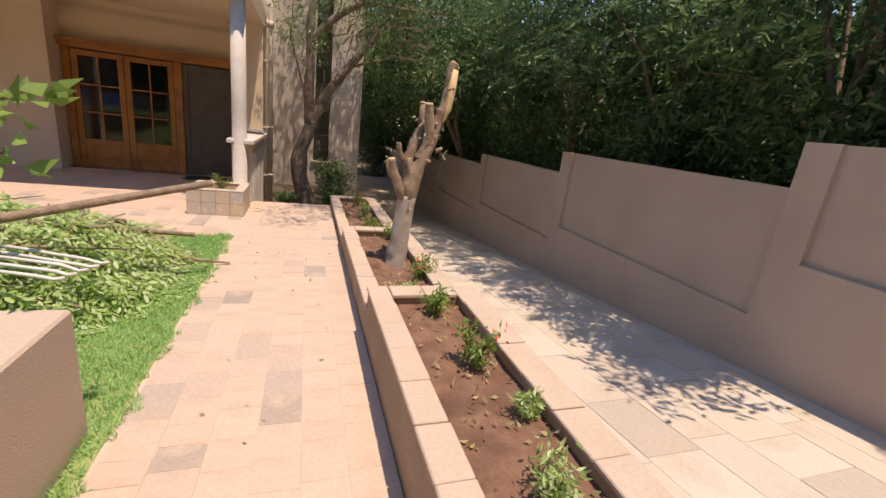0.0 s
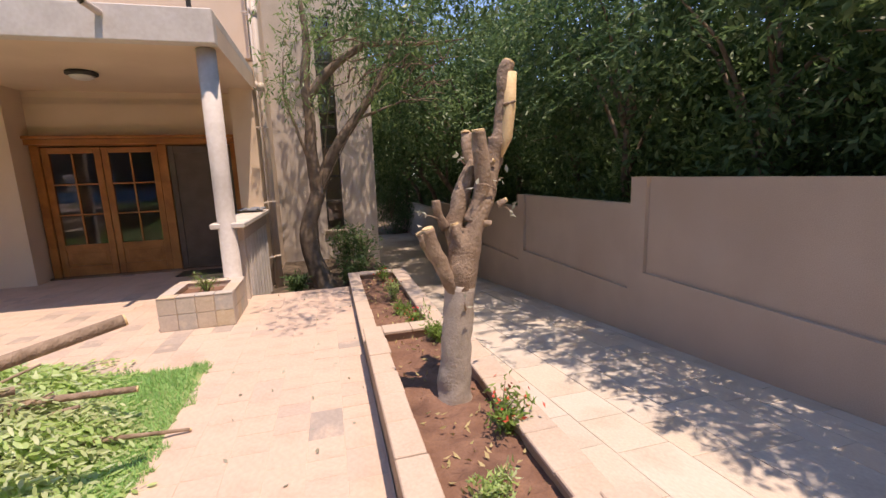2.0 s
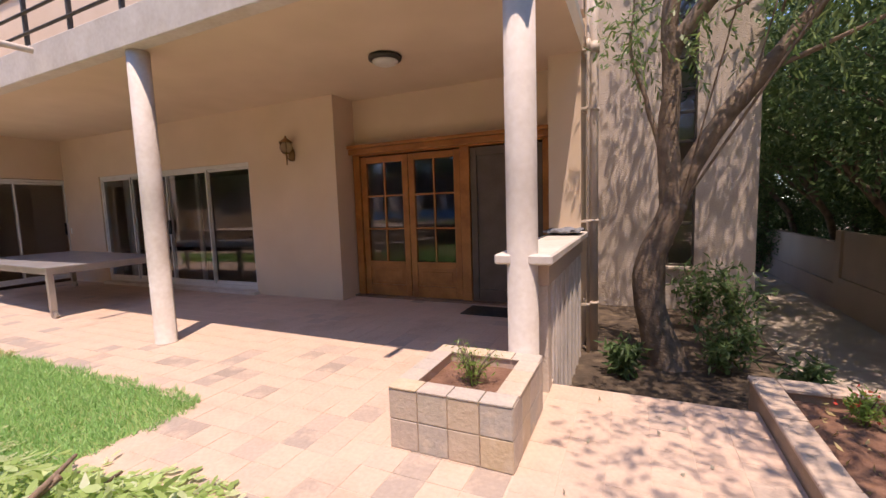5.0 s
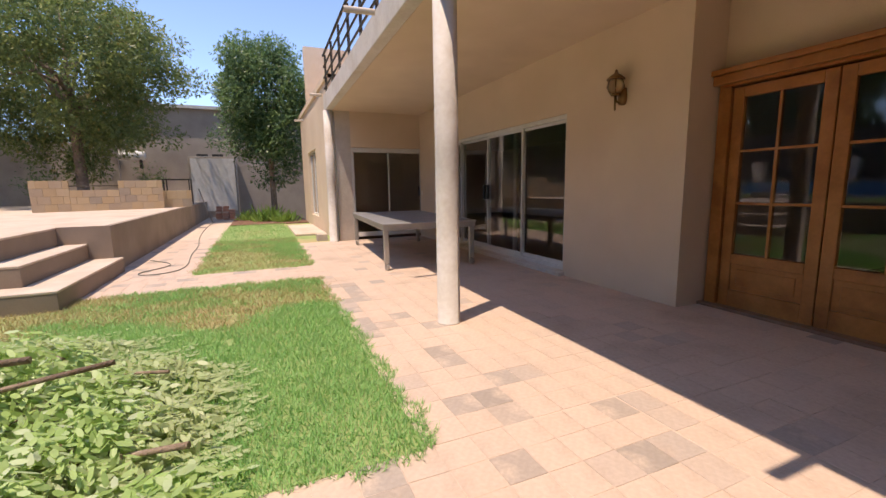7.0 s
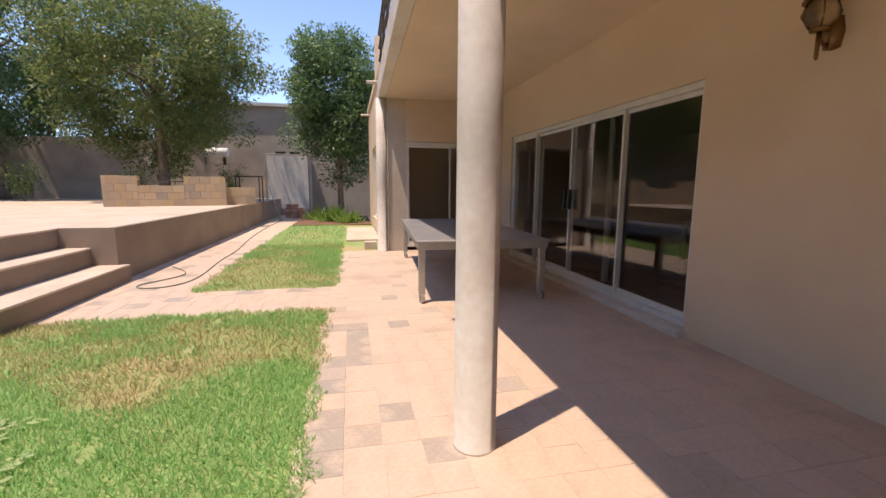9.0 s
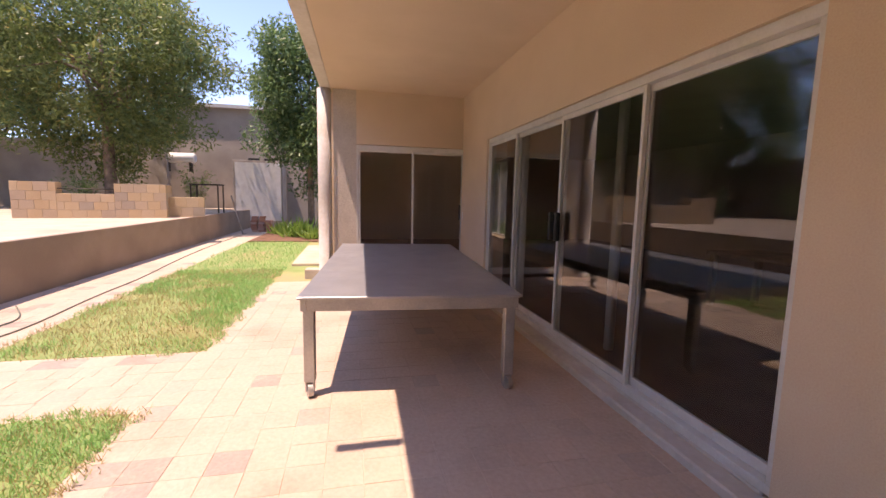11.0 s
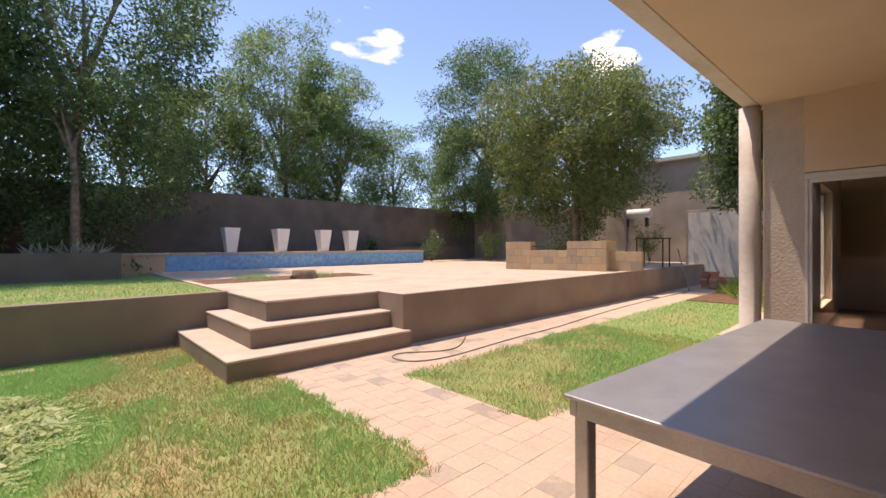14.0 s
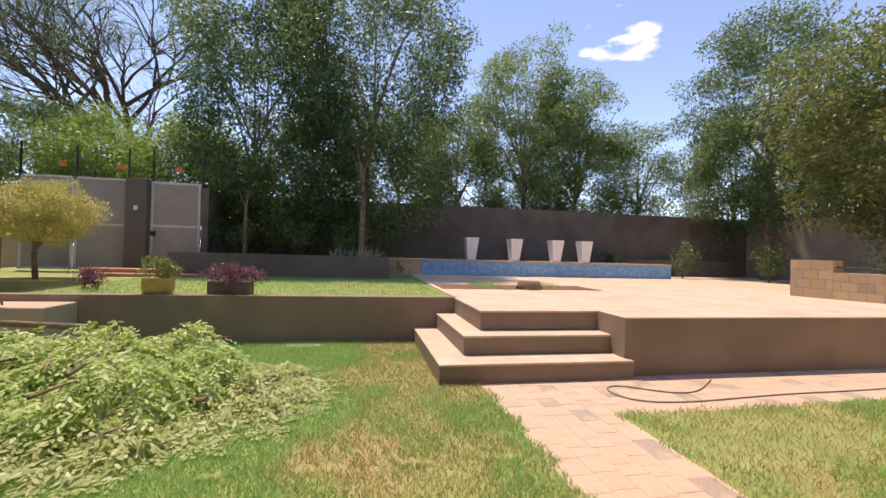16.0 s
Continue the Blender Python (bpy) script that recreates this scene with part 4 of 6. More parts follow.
stub([(0.09, -0.03, 0.92), (0.05, -0.03, 1.02), (0.028, -0.02, 1.10)], [0.046, 0.038, 0.034])
stub([(0.0, 0.06, 1.08), (-0.05, 0.06, 1.16), (-0.065, 0.06, 1.24)], [0.05, 0.034, 0.03], False)
stub([(0.2, -0.02, 1.1), (0.25, -0.05, 1.1)], [0.028, 0.018], False)
stub([(0.29, -0.02, 1.2), (0.34, -0.04, 1.23)], [0.03, 0.02])
stub([(0.23, 0.02, 1.42), (0.28, 0.0, 1.46)], [0.024, 0.018])
stub([(0.37, 0.05, 1.78), (0.43, 0.02, 1.80)], [0.016, 0.01], False, "twig")
rng = np.random.default_rng(4)
for (x, y, z), a, k in (((0.13, 0.07, 1.44), (0.07, 0.03, 1.47), 4), ((0.29, -0.02, 1.33), (0.31, -0.07, 1.36), 4), ((0.27, -0.04, 1.3), (0.15, -0.07, 1.33), 2), ((0.3, -0.02, 1.2), (0.37, -0.06, 1.16), 5), ((-0.05, 0.05, 1.13), (-0.16, 0.0, 1.16), 5), ((0.06, -0.09, 0.6), (0.04, -0.12, 0.66), 2)):
    bm = bmesh.new()
    tube(bm, [(x, y, z), ((x + a[0]) / 2, (y + a[1]) / 2, (z + a[2]) / 2 + 0.012), a], [0.006, 0.004, 0.002], 6)
    tw = part("twig", bm, BARK_PALE, pt)
    for _ in range(k):
        p = np.array([a]) + rng.normal(size=(1, 3)) * 0.02
        raw("leaf", leaves(rng, p, 0.045, 0.02, np.array([(a[0] - x) * 6, -0.3, 0.2]), 0.0), 4, LEAF_PALE, tw)

# ---- plants in the beds ----
RED = mat("red_flower", (0.55, 0.06, 0.04), (0.70, 0.12, 0.07), 0.6, 5, 0)
for i, (x, y, k, s, h, fl) in enumerate(((1.10, 0.36, "a", 0.17, 0.2, 0), (1.10, 1.22, "a", 0.15, 0.26, 1), (1.08, 1.95, "a", 0.12, 0.18, 0), (1.22, 0.8, "a", 0.08, 0.12, 0), (1.24, 3.02, "b", 0.18, 0.26, 1), (1.22, 4.35, "b", 0.12, 0.18, 0), (1.0, 2.55, "b", 0.13, 0.14, 0),
                                         (1.18, 5.1, "c", 0.2, 0.22, 1), (1.12, 5.5, "c", 0.12, 0.16, 0), (1.1, 6.1, "c", 0.15, 0.28, 1), (1.12, 7.1, "c", 0.12, 0.2, 1))):
    shrub("bedding_plant", (x, y, bed_at[k] - 0.01), (s, h), 40 + i, LEAF_BRIGHT if i % 3 else LEAF_CUT, "small bushy bedding plant with red flowers" if fl else "small bushy green bedding plant", 320, 0.05, 0.014, RED if fl else None, 11, "bedding plant", "bedding plants")
rng = np.random.default_rng(9)
q = np.concatenate([np.stack([rng.uniform(0.84, 1.27, 420), rng.uniform(-1.5, 7.3, 420), np.zeros(420)], 1)])
q[:, 2] = np.where(q[:, 1] < 2.2, 0.352, np.where(q[:, 1] < 4.6, 0.20, 0.062)) + rng.uniform(0, 0.015, 420)
tagged(raw("leaf_litter", leaves(rng, q, 0.05, 0.018, np.array([0, 0, 0.0]), 0.0, 1.0), 4, STRAW), "dry fallen leaves on the soil", "leaf litter", kind="stuff")
# petals and scraps on the paving
q = np.stack([rng.uniform(-0.5, 0.6, 46), rng.uniform(1.0, 7.0, 46), np.full(46, 0.006)], 1)
tagged(raw("petals", leaves(rng, q, 0.035, 0.025, np.array([0, 0, 0.25]), 0.0, 0.5), 4, LEAF_PALE), "scattered pale petals on the paving", "petals", kind="stuff")

# ---- cut branches on the lawn ----
def heap(at, half, seed, n, label, leaf=LEAF_CUT, ll=0.08, lw=0.03, sticks=14):
    rng = np.random.default_rng(seed)
    top = thing("branch_heap", at, label, "branch heap", "heaps of cut branches")
    u = rng.uniform(-1, 1, (n, 2))
    r = np.hypot(u[:, 0], u[:, 1])
    u, r = u[r < 1], r[r < 1]
    h = half[2] * np.sqrt(1 - r ** 2) * (0.75 + 0.3 * np.sin(u[:, 0] * 7 + seed) * np.cos(u[:, 1] * 6))
    p = np.stack([u[:, 0] * half[0], u[:, 1] * half[1], np.maximum(h * rng.uniform(0.25, 1.08, len(r)), 0.015)], 1)
    k = len(r) // 3
    raw("inner_leaves", leaves(rng, p[:k] * np.array([0.95, 0.95, 0.85]), ll, lw, np.stack([u[:k, 0], u[:k, 1], 0.25 + 0 * r[:k]], 1) * 0.8, 0.2, 1.0, 2.4), 4, leaf, top)
    m = len(r) // 13
    st = p[-m:].copy()
    st[:, 2] = h[-m:] * rng.uniform(0.72, 1.06, m) + 0.02
    a = np.arctan2(u[-m:, 1], u[-m:, 0]) + rng.normal(size=m) * 0.75
    raw("leaves", fronds(rng, st, np.stack([np.cos(a), np.sin(a), -0.1 - 0.35 * r[-m:] + rng.normal(size=m) * 0.12], 1), 0.34, 13, ll * 0.95, lw * 0.95, 0.3, 0.012), 6, leaf, top)
    for i in range(sticks):
        a, l = rng.uniform(0, 6.28), rng.uniform(0.4, 1.0)
        c = np.array([rng.uniform(-0.5, 0.5) * half[0], rng.uniform(-0.5, 0.5) * half[1], rng.uniform(0.2, 0.7) * half[2]])
        d = np.array([math.cos(a) * l * half[0] * 0.6, math.sin(a) * l * half[1] * 0.6, rng.uniform(-0.1, 0.12)])
        bm = bmesh.new()
        w = rng.uniform(0.008, 0.02)
        m = c + rng.normal(size=3) * 0.03
        e0, e1 = c - d, c + d
        e0[2], e1[2] = max(e0[2], 0.02), max(e1[2], 0.02)
        tube(bm, [e0, m, e1], [w * 1.3, w, w * 0.5], 7)
        part("stick", bm, BARK_PALE, top)
    return top
heap((-2.35, 3.35, 0), (1.4, 1.25, 0.66), 11, 19000, "heap of cut leafy branches on the lawn", LEAF_CUT, 0.075, 0.027, 46)
heap((-1.72, 3.75, 0), (0.75, 0.72, 0.44), 12, 6000, "small heap of leafy cuttings beside the path", LEAF_WILT, 0.07, 0.024, 26)
heap((-2.35, 4.62, 0), (0.95, 0.5, 0.34), 16, 4200, "leafy cuttings heaped at the lawn edge", LEAF_CUT, 0.09, 0.034, 8)
heap((-3.75, 3.2, 0), (1.15, 1.45, 0.72), 13, 16000, "tall heap of leafy cuttings on the lawn")
heap((-4.85, 3.35, 0), (0.85, 1.05, 0.22), 14, 6000, "flat heap of pale wilted cuttings", LEAF_WILT, 0.085, 0.03, 4)
heap((-3.9, 4.35, 0), (0.95, 0.6, 0.22), 15, 5600, "low spread of wilted cuttings on the grass", LEAF_WILT, 0.085, 0.032, 4)
heap((-2.25, 2.35, 0), (0.75, 0.7, 0.5), 18, 4200, "heap of leafy cuttings by the low wall")
heap((-2.9, 2.5, 0), (0.95, 0.8, 0.62), 17, 3600, "heap of bright green cuttings on the lawn", LEAF_BRIGHT, 0.09, 0.04, 5)
for pts, w, lab in (([(-2.75, 2.05, 0.5), (-1.7, 2.72, 0.70), (-0.58, 3.40, 0.91)], [0.038, 0.034, 0.03], "long pale sawn branch on the heap"),
                    ([(-2.3, 3.6, 0.40), (-1.5, 3.92, 0.33), (-0.88, 4.1, 0.24)], [0.026, 0.024, 0.021], "pale sawn branch sticking out of the heap"),
                    ([(-1.8, 3.6, 0.2), (-1.05, 3.78, 0.1), (-0.53, 3.87, 0.02)], [0.022, 0.018, 0.01], "thin broken branch beside the lawn")):
    lg = thing("sawn_branch", (0, 0, 0), lab, "branch")
    bm = bmesh.new()
    tube(bm, pts, w, 12)
    part("wood", bm, BARK_PALE, lg)
    d = (Vector(pts[-1]) - Vector(pts[-2])).normalized()
    bm = bmesh.new()
    bmesh.ops.create_cone(bm, cap_ends=True, segments=14, radius1=w[-1] * 0.96, radius2=w[-1] * 0.93, depth=0.01, matrix=Matrix.Translation(Vector(pts[-1]) + d * 0.004) @ d.to_track_quat("Z", "Y").to_matrix().to_4x4())
    part("saw_cut", bm, CUTWOOD, lg)
fr = thing("tube_frame", (-1.62, 2.7, 0.40), "folded white metal tube frame lying on the heap", "metal frame", rz=-22)
for i in range(5):
    bm = bmesh.new()
    y = -0.17 + i * 0.085
    tube(bm, [(-0.7, y, 0.012 * i), (0.3 + 0.05 * (i % 2), y + 0.01, 0.015 + 0.01 * (i % 3)), (0.4, y + 0.03, 0.0), (0.43, y + 0.07, 0.0)], [0.013] * 4, 8)
    part("tube", bm, ALU, fr)
sp = thing("leafy_sprig", (-1.25, 1.15, 0.655), "leafy green sprig growing over the low wall", "plant")
bm = bmesh.new()
tube(bm, [(0, 0, -0.03), (0.1, 0.05, 0.45), (0.3, 0.12, 0.82), (0.6, 0.15, 0.92)], [0.014, 0.011, 0.008, 0.003], 7)
tube(bm, [(0.08, 0.04, 0.4), (0.25, 0.1, 0.55), (0.4, 0.15, 0.68)], [0.008, 0.006, 0.003], 6)
part("stem", bm, BARK, sp)
rng = np.random.default_rng(21)
q = np.array([(0.3, 0.12, 0.82), (0.45, 0.14, 0.88), (0.55, 0.15, 0.92), (0.4, 0.15, 0.68), (0.2, 0.1, 0.6), (0.15, 0.08, 0.95)])[rng.integers(0, 6, 60)] + rng.normal(size=(60, 3)) * 0.05
raw("foliage", leaves(rng, q, 0.1, 0.055, None, 0.1), 4, LEAF_BRIGHT, sp)

# ---- terrace things ----
bz = thing("stone_firepit", (-16.3, -0.4, 0.745), "sandstone block fire pit with a low middle", "fire pit", rz=15)
# local y runs along the front, x points away behind it (negative)
def blocks(x0, x1, y0, y1, z0, z1, bl=0.3, bh=0.22):
    rows = max(1, round((z1 - z0) / bh))
    h = (z1 - z0) / rows
    for r in range(rows):
        n = max(1, round((y1 - y0) / bl))
        w = (y1 - y0) / n
        off = w * 0.5 * (r % 2)
        cuts = [y0] + [y0 + w * k + off for k in range(0 if off else 1, n)] + [y1]
        cuts = sorted(set(round(c, 4) for c in cuts))
        for a, b in zip(cuts, cuts[1:]):
            if b - a > 0.02:
                part("block", boxes((x0, x1, a + 0.0015, b - 0.0015, z0 + r * h + 0.0015, z0 + (r + 1) * h - 0.0015), bevel=0.004), STONE, bz)
blocks(-0.45, 0, 0, 0.82, 0, 0.87)
blocks(-0.45, 0, 0.82, 1.95, 0, 0.6)
blocks(-0.45, 0, 1.95, 3.05, 0, 0.87)
blocks(-1.5, -0.45, 2.65, 3.05, 0, 0.87)
blocks(-1.5, -0.45, 0, 0.4, 0, 0.87)
blocks(-0.95, -0.5, 3.05, 3.9, 0, 0.55)
bm = bmesh.new()
for k in range(5):
    tube(bm, [(-0.12 - k * 0.14, 0.7, 0.72), (-0.12 - k * 0.14, 2.05, 0.72)], [0.012, 0.012], 7)
part("grill_bars", bm, IRON, bz)
part("hearth", boxes((-1.4, -0.46, 0.42, 2.63, 0, 0.3)), SOIL, bz)

# raised pool with a mosaic face
pool = thing("pool", (0, 0, 0), "raised pool faced with blue mosaic tiles", "pool")
tagged(pool, kind="structure")
part("mosaic_face", boxes((-18.4, -8.2, -7.1, -6.95, 0.74, 1.25), (-18.4, -18.2, -9.4, -7.1, 0.74, 1.25)), POOL_TILE, pool)
part("side_wall", boxes((-8.2, -6.9, -7.1, -6.98, 0.70, 1.25), (-8.35, -8.2, -9.4, -7.1, 0.74, 1.25)), STONE, pool)
WATER = glass("pool_water", (0.25, 0.6, 0.8))
part("water", boxes((-18.2, -8.35, -9.4, -7.1, 1.0, 1.16)), WATER, pool)
for i in range(24):
    x = -18.4 + i * 0.48
    part("coping_stone", boxes((x + 0.004, x + 0.474, -7.34, -6.92, 1.25, 1.325), bevel=0.008), KERB, pool)
pot = thing("tall_planter", (-10.08, -7.15, 1.325), "tall tapered white planter on the pool coping", "planter", "white planters by the pool")
bm = bmesh.new()
for z, w in ((0, 0.15), (0.82, 0.245), (0.82, 0.215), (0.7, 0.2)):
    for sx, sy in ((-1, -1), (1, -1), (1, 1), (-1, 1)):
        bm.verts.new((sx * w, sy * w, z))
bm.verts.ensure_lookup_table()
for r in range(3):
    for k in range(4):
        bm.faces.new([bm.verts[i] for i in (r * 4 + k, r * 4 + (k + 1) % 4, r * 4 + 4 + (k + 1) % 4, r * 4 + 4 + k)])
bm.faces.new([bm.verts[i] for i in (3, 2, 1, 0)])
bm.faces.new([bm.verts[i] for i in (12, 13, 14, 15)])
part("shell", bm, WHITE, pot)
part("soil", boxes((-0.19, 0.19, -0.19, 0.19, 0.69, 0.72)), SOIL, pot)
for x in (-11.78, -13.45, -14.66):
    copy_thing(pot, pose(x, -7.15, 1.325, 0, 0, (x * 7) % 9 - 4))
structure("raised_bed_wall", boxes((-6.9, -0.9, -4.85, -4.68, 0.6, 1.37), (-6.9, -6.75, -7.1, -4.85, 0.6, 1.36), bevel=0.008), DARK_WALL, "dark brown wall of the raised shrub bed", "wall")
structure("raised_bed_soil", boxes((-6.75, -0.9, -9.6, -4.85, 0.6, 1.28)), SOIL, "shaded soil of the raised bed", "soil")
structure("pool_back_bed", boxes((-24, -6.9, -9.6, -9.4, 0.6, 1.5)), DARK_WALL, "dark low wall behind the pool", "wall")
structure("wall_back_garden", boxes((-28, -1.4, -10.0, -9.8, -1.7, 3.6), bevel=0.01), DARK_WALL, "tall dark boundary wall behind the pool", "wall")
structure("wall_west", boxes((-25.2, -25.0, -9.8, -0.4, -1.7, 3.45), bevel=0.01), GREY_WALL, "grey boundary wall of the garden", "wall")
structure("wall_south_east", boxes((4.0, 12, -6.2, -6.0, -1.7, 3.3), (9.0, 9.2, -6.0, 20, -1.7, 3.3)), DARK_WALL, "dark boundary wall beyond the gate", "wall")
structure("wall_far_west", boxes((-25.2, -25.0, 4.45, 12, -1.7, 2.5), bevel=0.01), GREY_WALL, "grey garden wall beside the store", "wall")
structure("wall_far_east", boxes((1.6, 5.0, 31, 31.2, -1.8, 2.0)), GREY_WALL, "plain wall closing the driveway", "wall")
structure("wall_gate_side", boxes((-1.5, -1.3, -9.8, -5.9, -1.7, 3.3)), DARK_WALL, "dark wall beside the pedestrian gate", "wall")

gate = thing("metal_gate", (0, -6.0, 0.715), "grey sheet-metal driveway gate with posts", "gate")
for a, b in ((0.72, 2.08), (2.12, 3.45)):
    lf = part("leaf", boxes((a, a + 0.06, -0.03, 0.03, 0.06, 2.75), (b - 0.06, b, -0.03, 0.03, 0.06, 2.75), (a, b, -0.03, 0.03, 2.69, 2.75), (a, b, -0.03, 0.03, 0.06, 0.12), (a, b, -0.03, 0.03, 1.35, 1.41), bevel=0.004), ALU, gate)
    for z0, z1 in ((0.12, 1.35), (1.41, 2.69)):
        part("panel", boxes((a + 0.06, b - 0.06, -0.01, 0.01, z0, z1)), GREY_WALL, lf)
gp = thing("gate_pier", (0.41, -6.0, 0.7), "dark brown gate pier with a white plate", "gate pier")
part("pier", boxes((-0.28, 0.28, -0.25, 0.25, -2.2, 2.78), bevel=0.01), DARK_WALL, gp)
part("plate", boxes((-0.05, 0.05, 0.25, 0.262, 1.85, 1.98)), WHITE, gp)
pg = thing("side_gate", (0, -6.0, 0.715), "grey sheet-metal pedestrian gate", "gate")
part("leaf_frame", boxes((-1.25, -1.18, -0.03, 0.03, 0.06, 2.72), (0.04, 0.11, -0.03, 0.03, 0.06, 2.72), (-1.18, 0.04, -0.03, 0.03, 2.65, 2.72), (-1.18, 0.04, -0.03, 0.03, 0.06, 0.13), (-1.18, 0.04, -0.03, 0.03, 1.36, 1.43), bevel=0.004), ALU, pg)
for z0, z1 in ((0.13, 1.36), (1.43, 2.65)):
    part("panel", boxes((-1.18, 0.04, -0.01, 0.01, z0, z1)), GREY_WALL, pg)
part("latch", boxes((-0.05, 0.08, 0.03, 0.07, 1.1, 1.24), bevel=0.008), BLACK, pg)
wf = thing("electric_fence", (0, -6.05, 3.45), "electric fence wires above the gate with orange signs", "fence")
for x in (-1.3, 0.1, 0.75, 2.1, 3.5, 5.2):
    part("post", boxes((x - 0.02, x + 0.02, -0.02, 0.02, -0.1, 0.95)), IRON, wf)
for z in (0.15, 0.3, 0.45, 0.6, 0.75, 0.9):
    bm = bmesh.new()
    tube(bm, [(-1.3, 0.025, z), (5.2, 0.025, z)], [0.004, 0.004], 5)
    part("wire", bm, IRON, wf)
ORANGE = mat("orange_sign", (0.75, 0.22, 0.04), (0.8, 0.28, 0.06), 0.6, 4, 0)
for x in (0.95, 2.45, -0.6):
    part("sign", boxes((x - 0.1, x + 0.1, 0.03, 0.036, 0.3, 0.45)), ORANGE, wf)

yp = thing("yellow_pot", (-2.88, 0.45, 0.717), "round ochre pot with a leafy shrub", "potted plant")
part("bowl", lathe([(0.13, 0), (0.2, 0.04), (0.235, 0.14), (0.225, 0.26), (0.235, 0.3), (0.205, 0.3), (0.195, 0.24)], 28), mat("ochre_glaze", (0.50, 0.34, 0.10), (0.60, 0.42, 0.15), 0.5, 5, 0.15), yp)
rng = np.random.default_rng(31)
p, u = clumps(rng, crown_points(rng, (0, 0, 0.48), (0.3, 0.28, 0.16), 22), 0.1, 34)
raw("foliage", leaves(rng, p, 0.06, 0.028, u, 0.1), 4, LEAF_OLIVE, yp)
pp = thing("purple_planter", (-3.97, 0.44, 0.717), "dark box planter with trailing purple plant", "potted plant")
part("box", boxes((-0.32, 0.32, -0.17, 0.17, 0, 0.27), bevel=0.012), BARK, pp)
p, u = clumps(rng, crown_points(rng, (0, 0, 0.34), (0.42, 0.3, 0.2), 34), 0.12, 40)
raw("foliage", leaves(rng, p, 0.08, 0.018, u, 0.25), 4, LEAF_PURPLE, pp)
for at in ((-1.15, -0.75, 0.717), (-1.55, -0.4, 0.717)):
    shrub("purple_shrub", at, (0.28, 0.45), int(60 + at[0] * 10), LEAF_PURPLE, "low purple-leaved shrub on the upper lawn", 420, 0.06, 0.02)
tp = thing("lime_topiary", (1.0, -2.9, 0.715), "flat-topped lime green topiary tree", "topiary")
bm = bmesh.new()
tube(bm, [(0, 0, -0.05), (0.05, 0, 0.5), (-0.03, 0.05, 1.1), (0.1, 0, 1.6)], [0.06, 0.05, 0.045, 0.02], 8)
for a in range(5):
    tube(bm, [(0, 0, 0.7), (0.4 * math.cos(a * 1.26), 0.4 * math.sin(a * 1.26), 1.25), (0.7 * math.cos(a * 1.26), 0.7 * math.sin(a * 1.26), 1.55)], [0.03, 0.02, 0.006], 6)
part("trunk", bm, BARK, tp)
rng = np.random.default_rng(33)
p, u = clumps(rng, crown_points(rng, (0, 0, 1.5), (1.15, 1.05, 0.68), 420), 0.19, 60)
raw("crown", leaves(rng, p, 0.05, 0.028, u, 0.0), 4, LEAF_LIME, tp)
for i, (x, y, z, w) in enumerate(((-0.6, -4.2, 0.0, 1.3), (-0.2, -4.6, 0.1, 1.2))):
    tagged(part("brick_step", boxes((x - w, x + w, y - 0.25, y + 0.25, 0.60, 0.80 + z), bevel=0.01), mat("terracotta", (0.40, 0.20, 0.11), (0.48, 0.26, 0.15), 0.85, 5, 0.4)), "low terracotta step towards the gate", "step", "terracotta steps")
stp = thing("tree_stump", (-10.0, -1.4, 0.745), "cut tree stump with a pale weathered top", "stump")
bm = lathe([(0.34, 0), (0.28, 0.1), (0.27, 0.19)], 18)
for v in bm.verts:
    k = 1 + 0.16 * noise.noise(v.co * 5)
    v.co.x *= k
    v.co.y *= k
part("wood", bm, BARK, stp)
structure("terrace_soil_strip", boxes((-11.8, -7.9, -2.5, -1.2, 0.6, 0.752)), SOIL, "strip of bare soil on the terrace", "soil")

# hose on the paving
HOSE = [(-10.55, 3.35), (-10.2, 3.62), (-9.94, 3.81), (-9.57, 3.77), (-9.23, 3.45), (-9.0, 3.46), (-8.9, 3.62), (-8.95, 3.9), (-9.3, 4.08), (-10.12, 4.04), (-11.1, 3.93), (-12.4, 3.97), (-14.2, 3.7), (-17.9, 3.55), (-21, 3.6)]
cu = bpy.data.curves.new("garden_hose", "CURVE")
cu.dimensions, cu.bevel_depth, cu.bevel_resolution = "3D", 0.008, 2
spl = cu.splines.new("NURBS")
spl.points.add(len(HOSE) - 1)
for p, (x, y) in zip(spl.points, HOSE):
    p.co = (x, y, 0.010, 1)
spl.use_endpoint_u, spl.order_u = True, 4
cu.materials.append(mat("hose_rubber", (0.16, 0.17, 0.14), (0.22, 0.22, 0.18), 0.6, 6, 0.1))
tagged(new("garden_hose", cu), "thin grey-green garden hose lying on the paving", "hose")

# far end of the garden
nb = thing("neighbour_house", (0, 0, 0), "large grey neighbouring house with a flat roof edge", "house")
part("wall", boxes((-34, -26.2, -0.8, 12, -1.7, 5.3)), GREY_WALL, nb)
part("roof_edge", boxes((-34.2, -26.0, -1.0, 12.2, 5.3, 5.45)), ALU, nb, "pale metal roof edge")
for y in (2.6, 3.3):
    part("vent_window", boxes((-26.24, -26.17, y, y + 0.5, 2.85, 3.1)), BLACK, nb)
st = thing("garden_store", (0, 0, 0), "small white-painted garden store wall", "store")
part("wall", boxes((-25.0, -24.0, 2.45, 4.43, -0.02, 2.84), bevel=0.01), GREY_WALL, st)
part("panel", boxes((-24.0, -23.97, 2.55, 4.36, 0.3, 2.75)), ALU, st)
gr = thing("low_roof_house", (0, 0, 0), "low neighbouring roof behind the wall", "house")
part("wall", boxes((-36, -28, -12, -3, -1.7, 3.4)), GREY_WALL, gr)
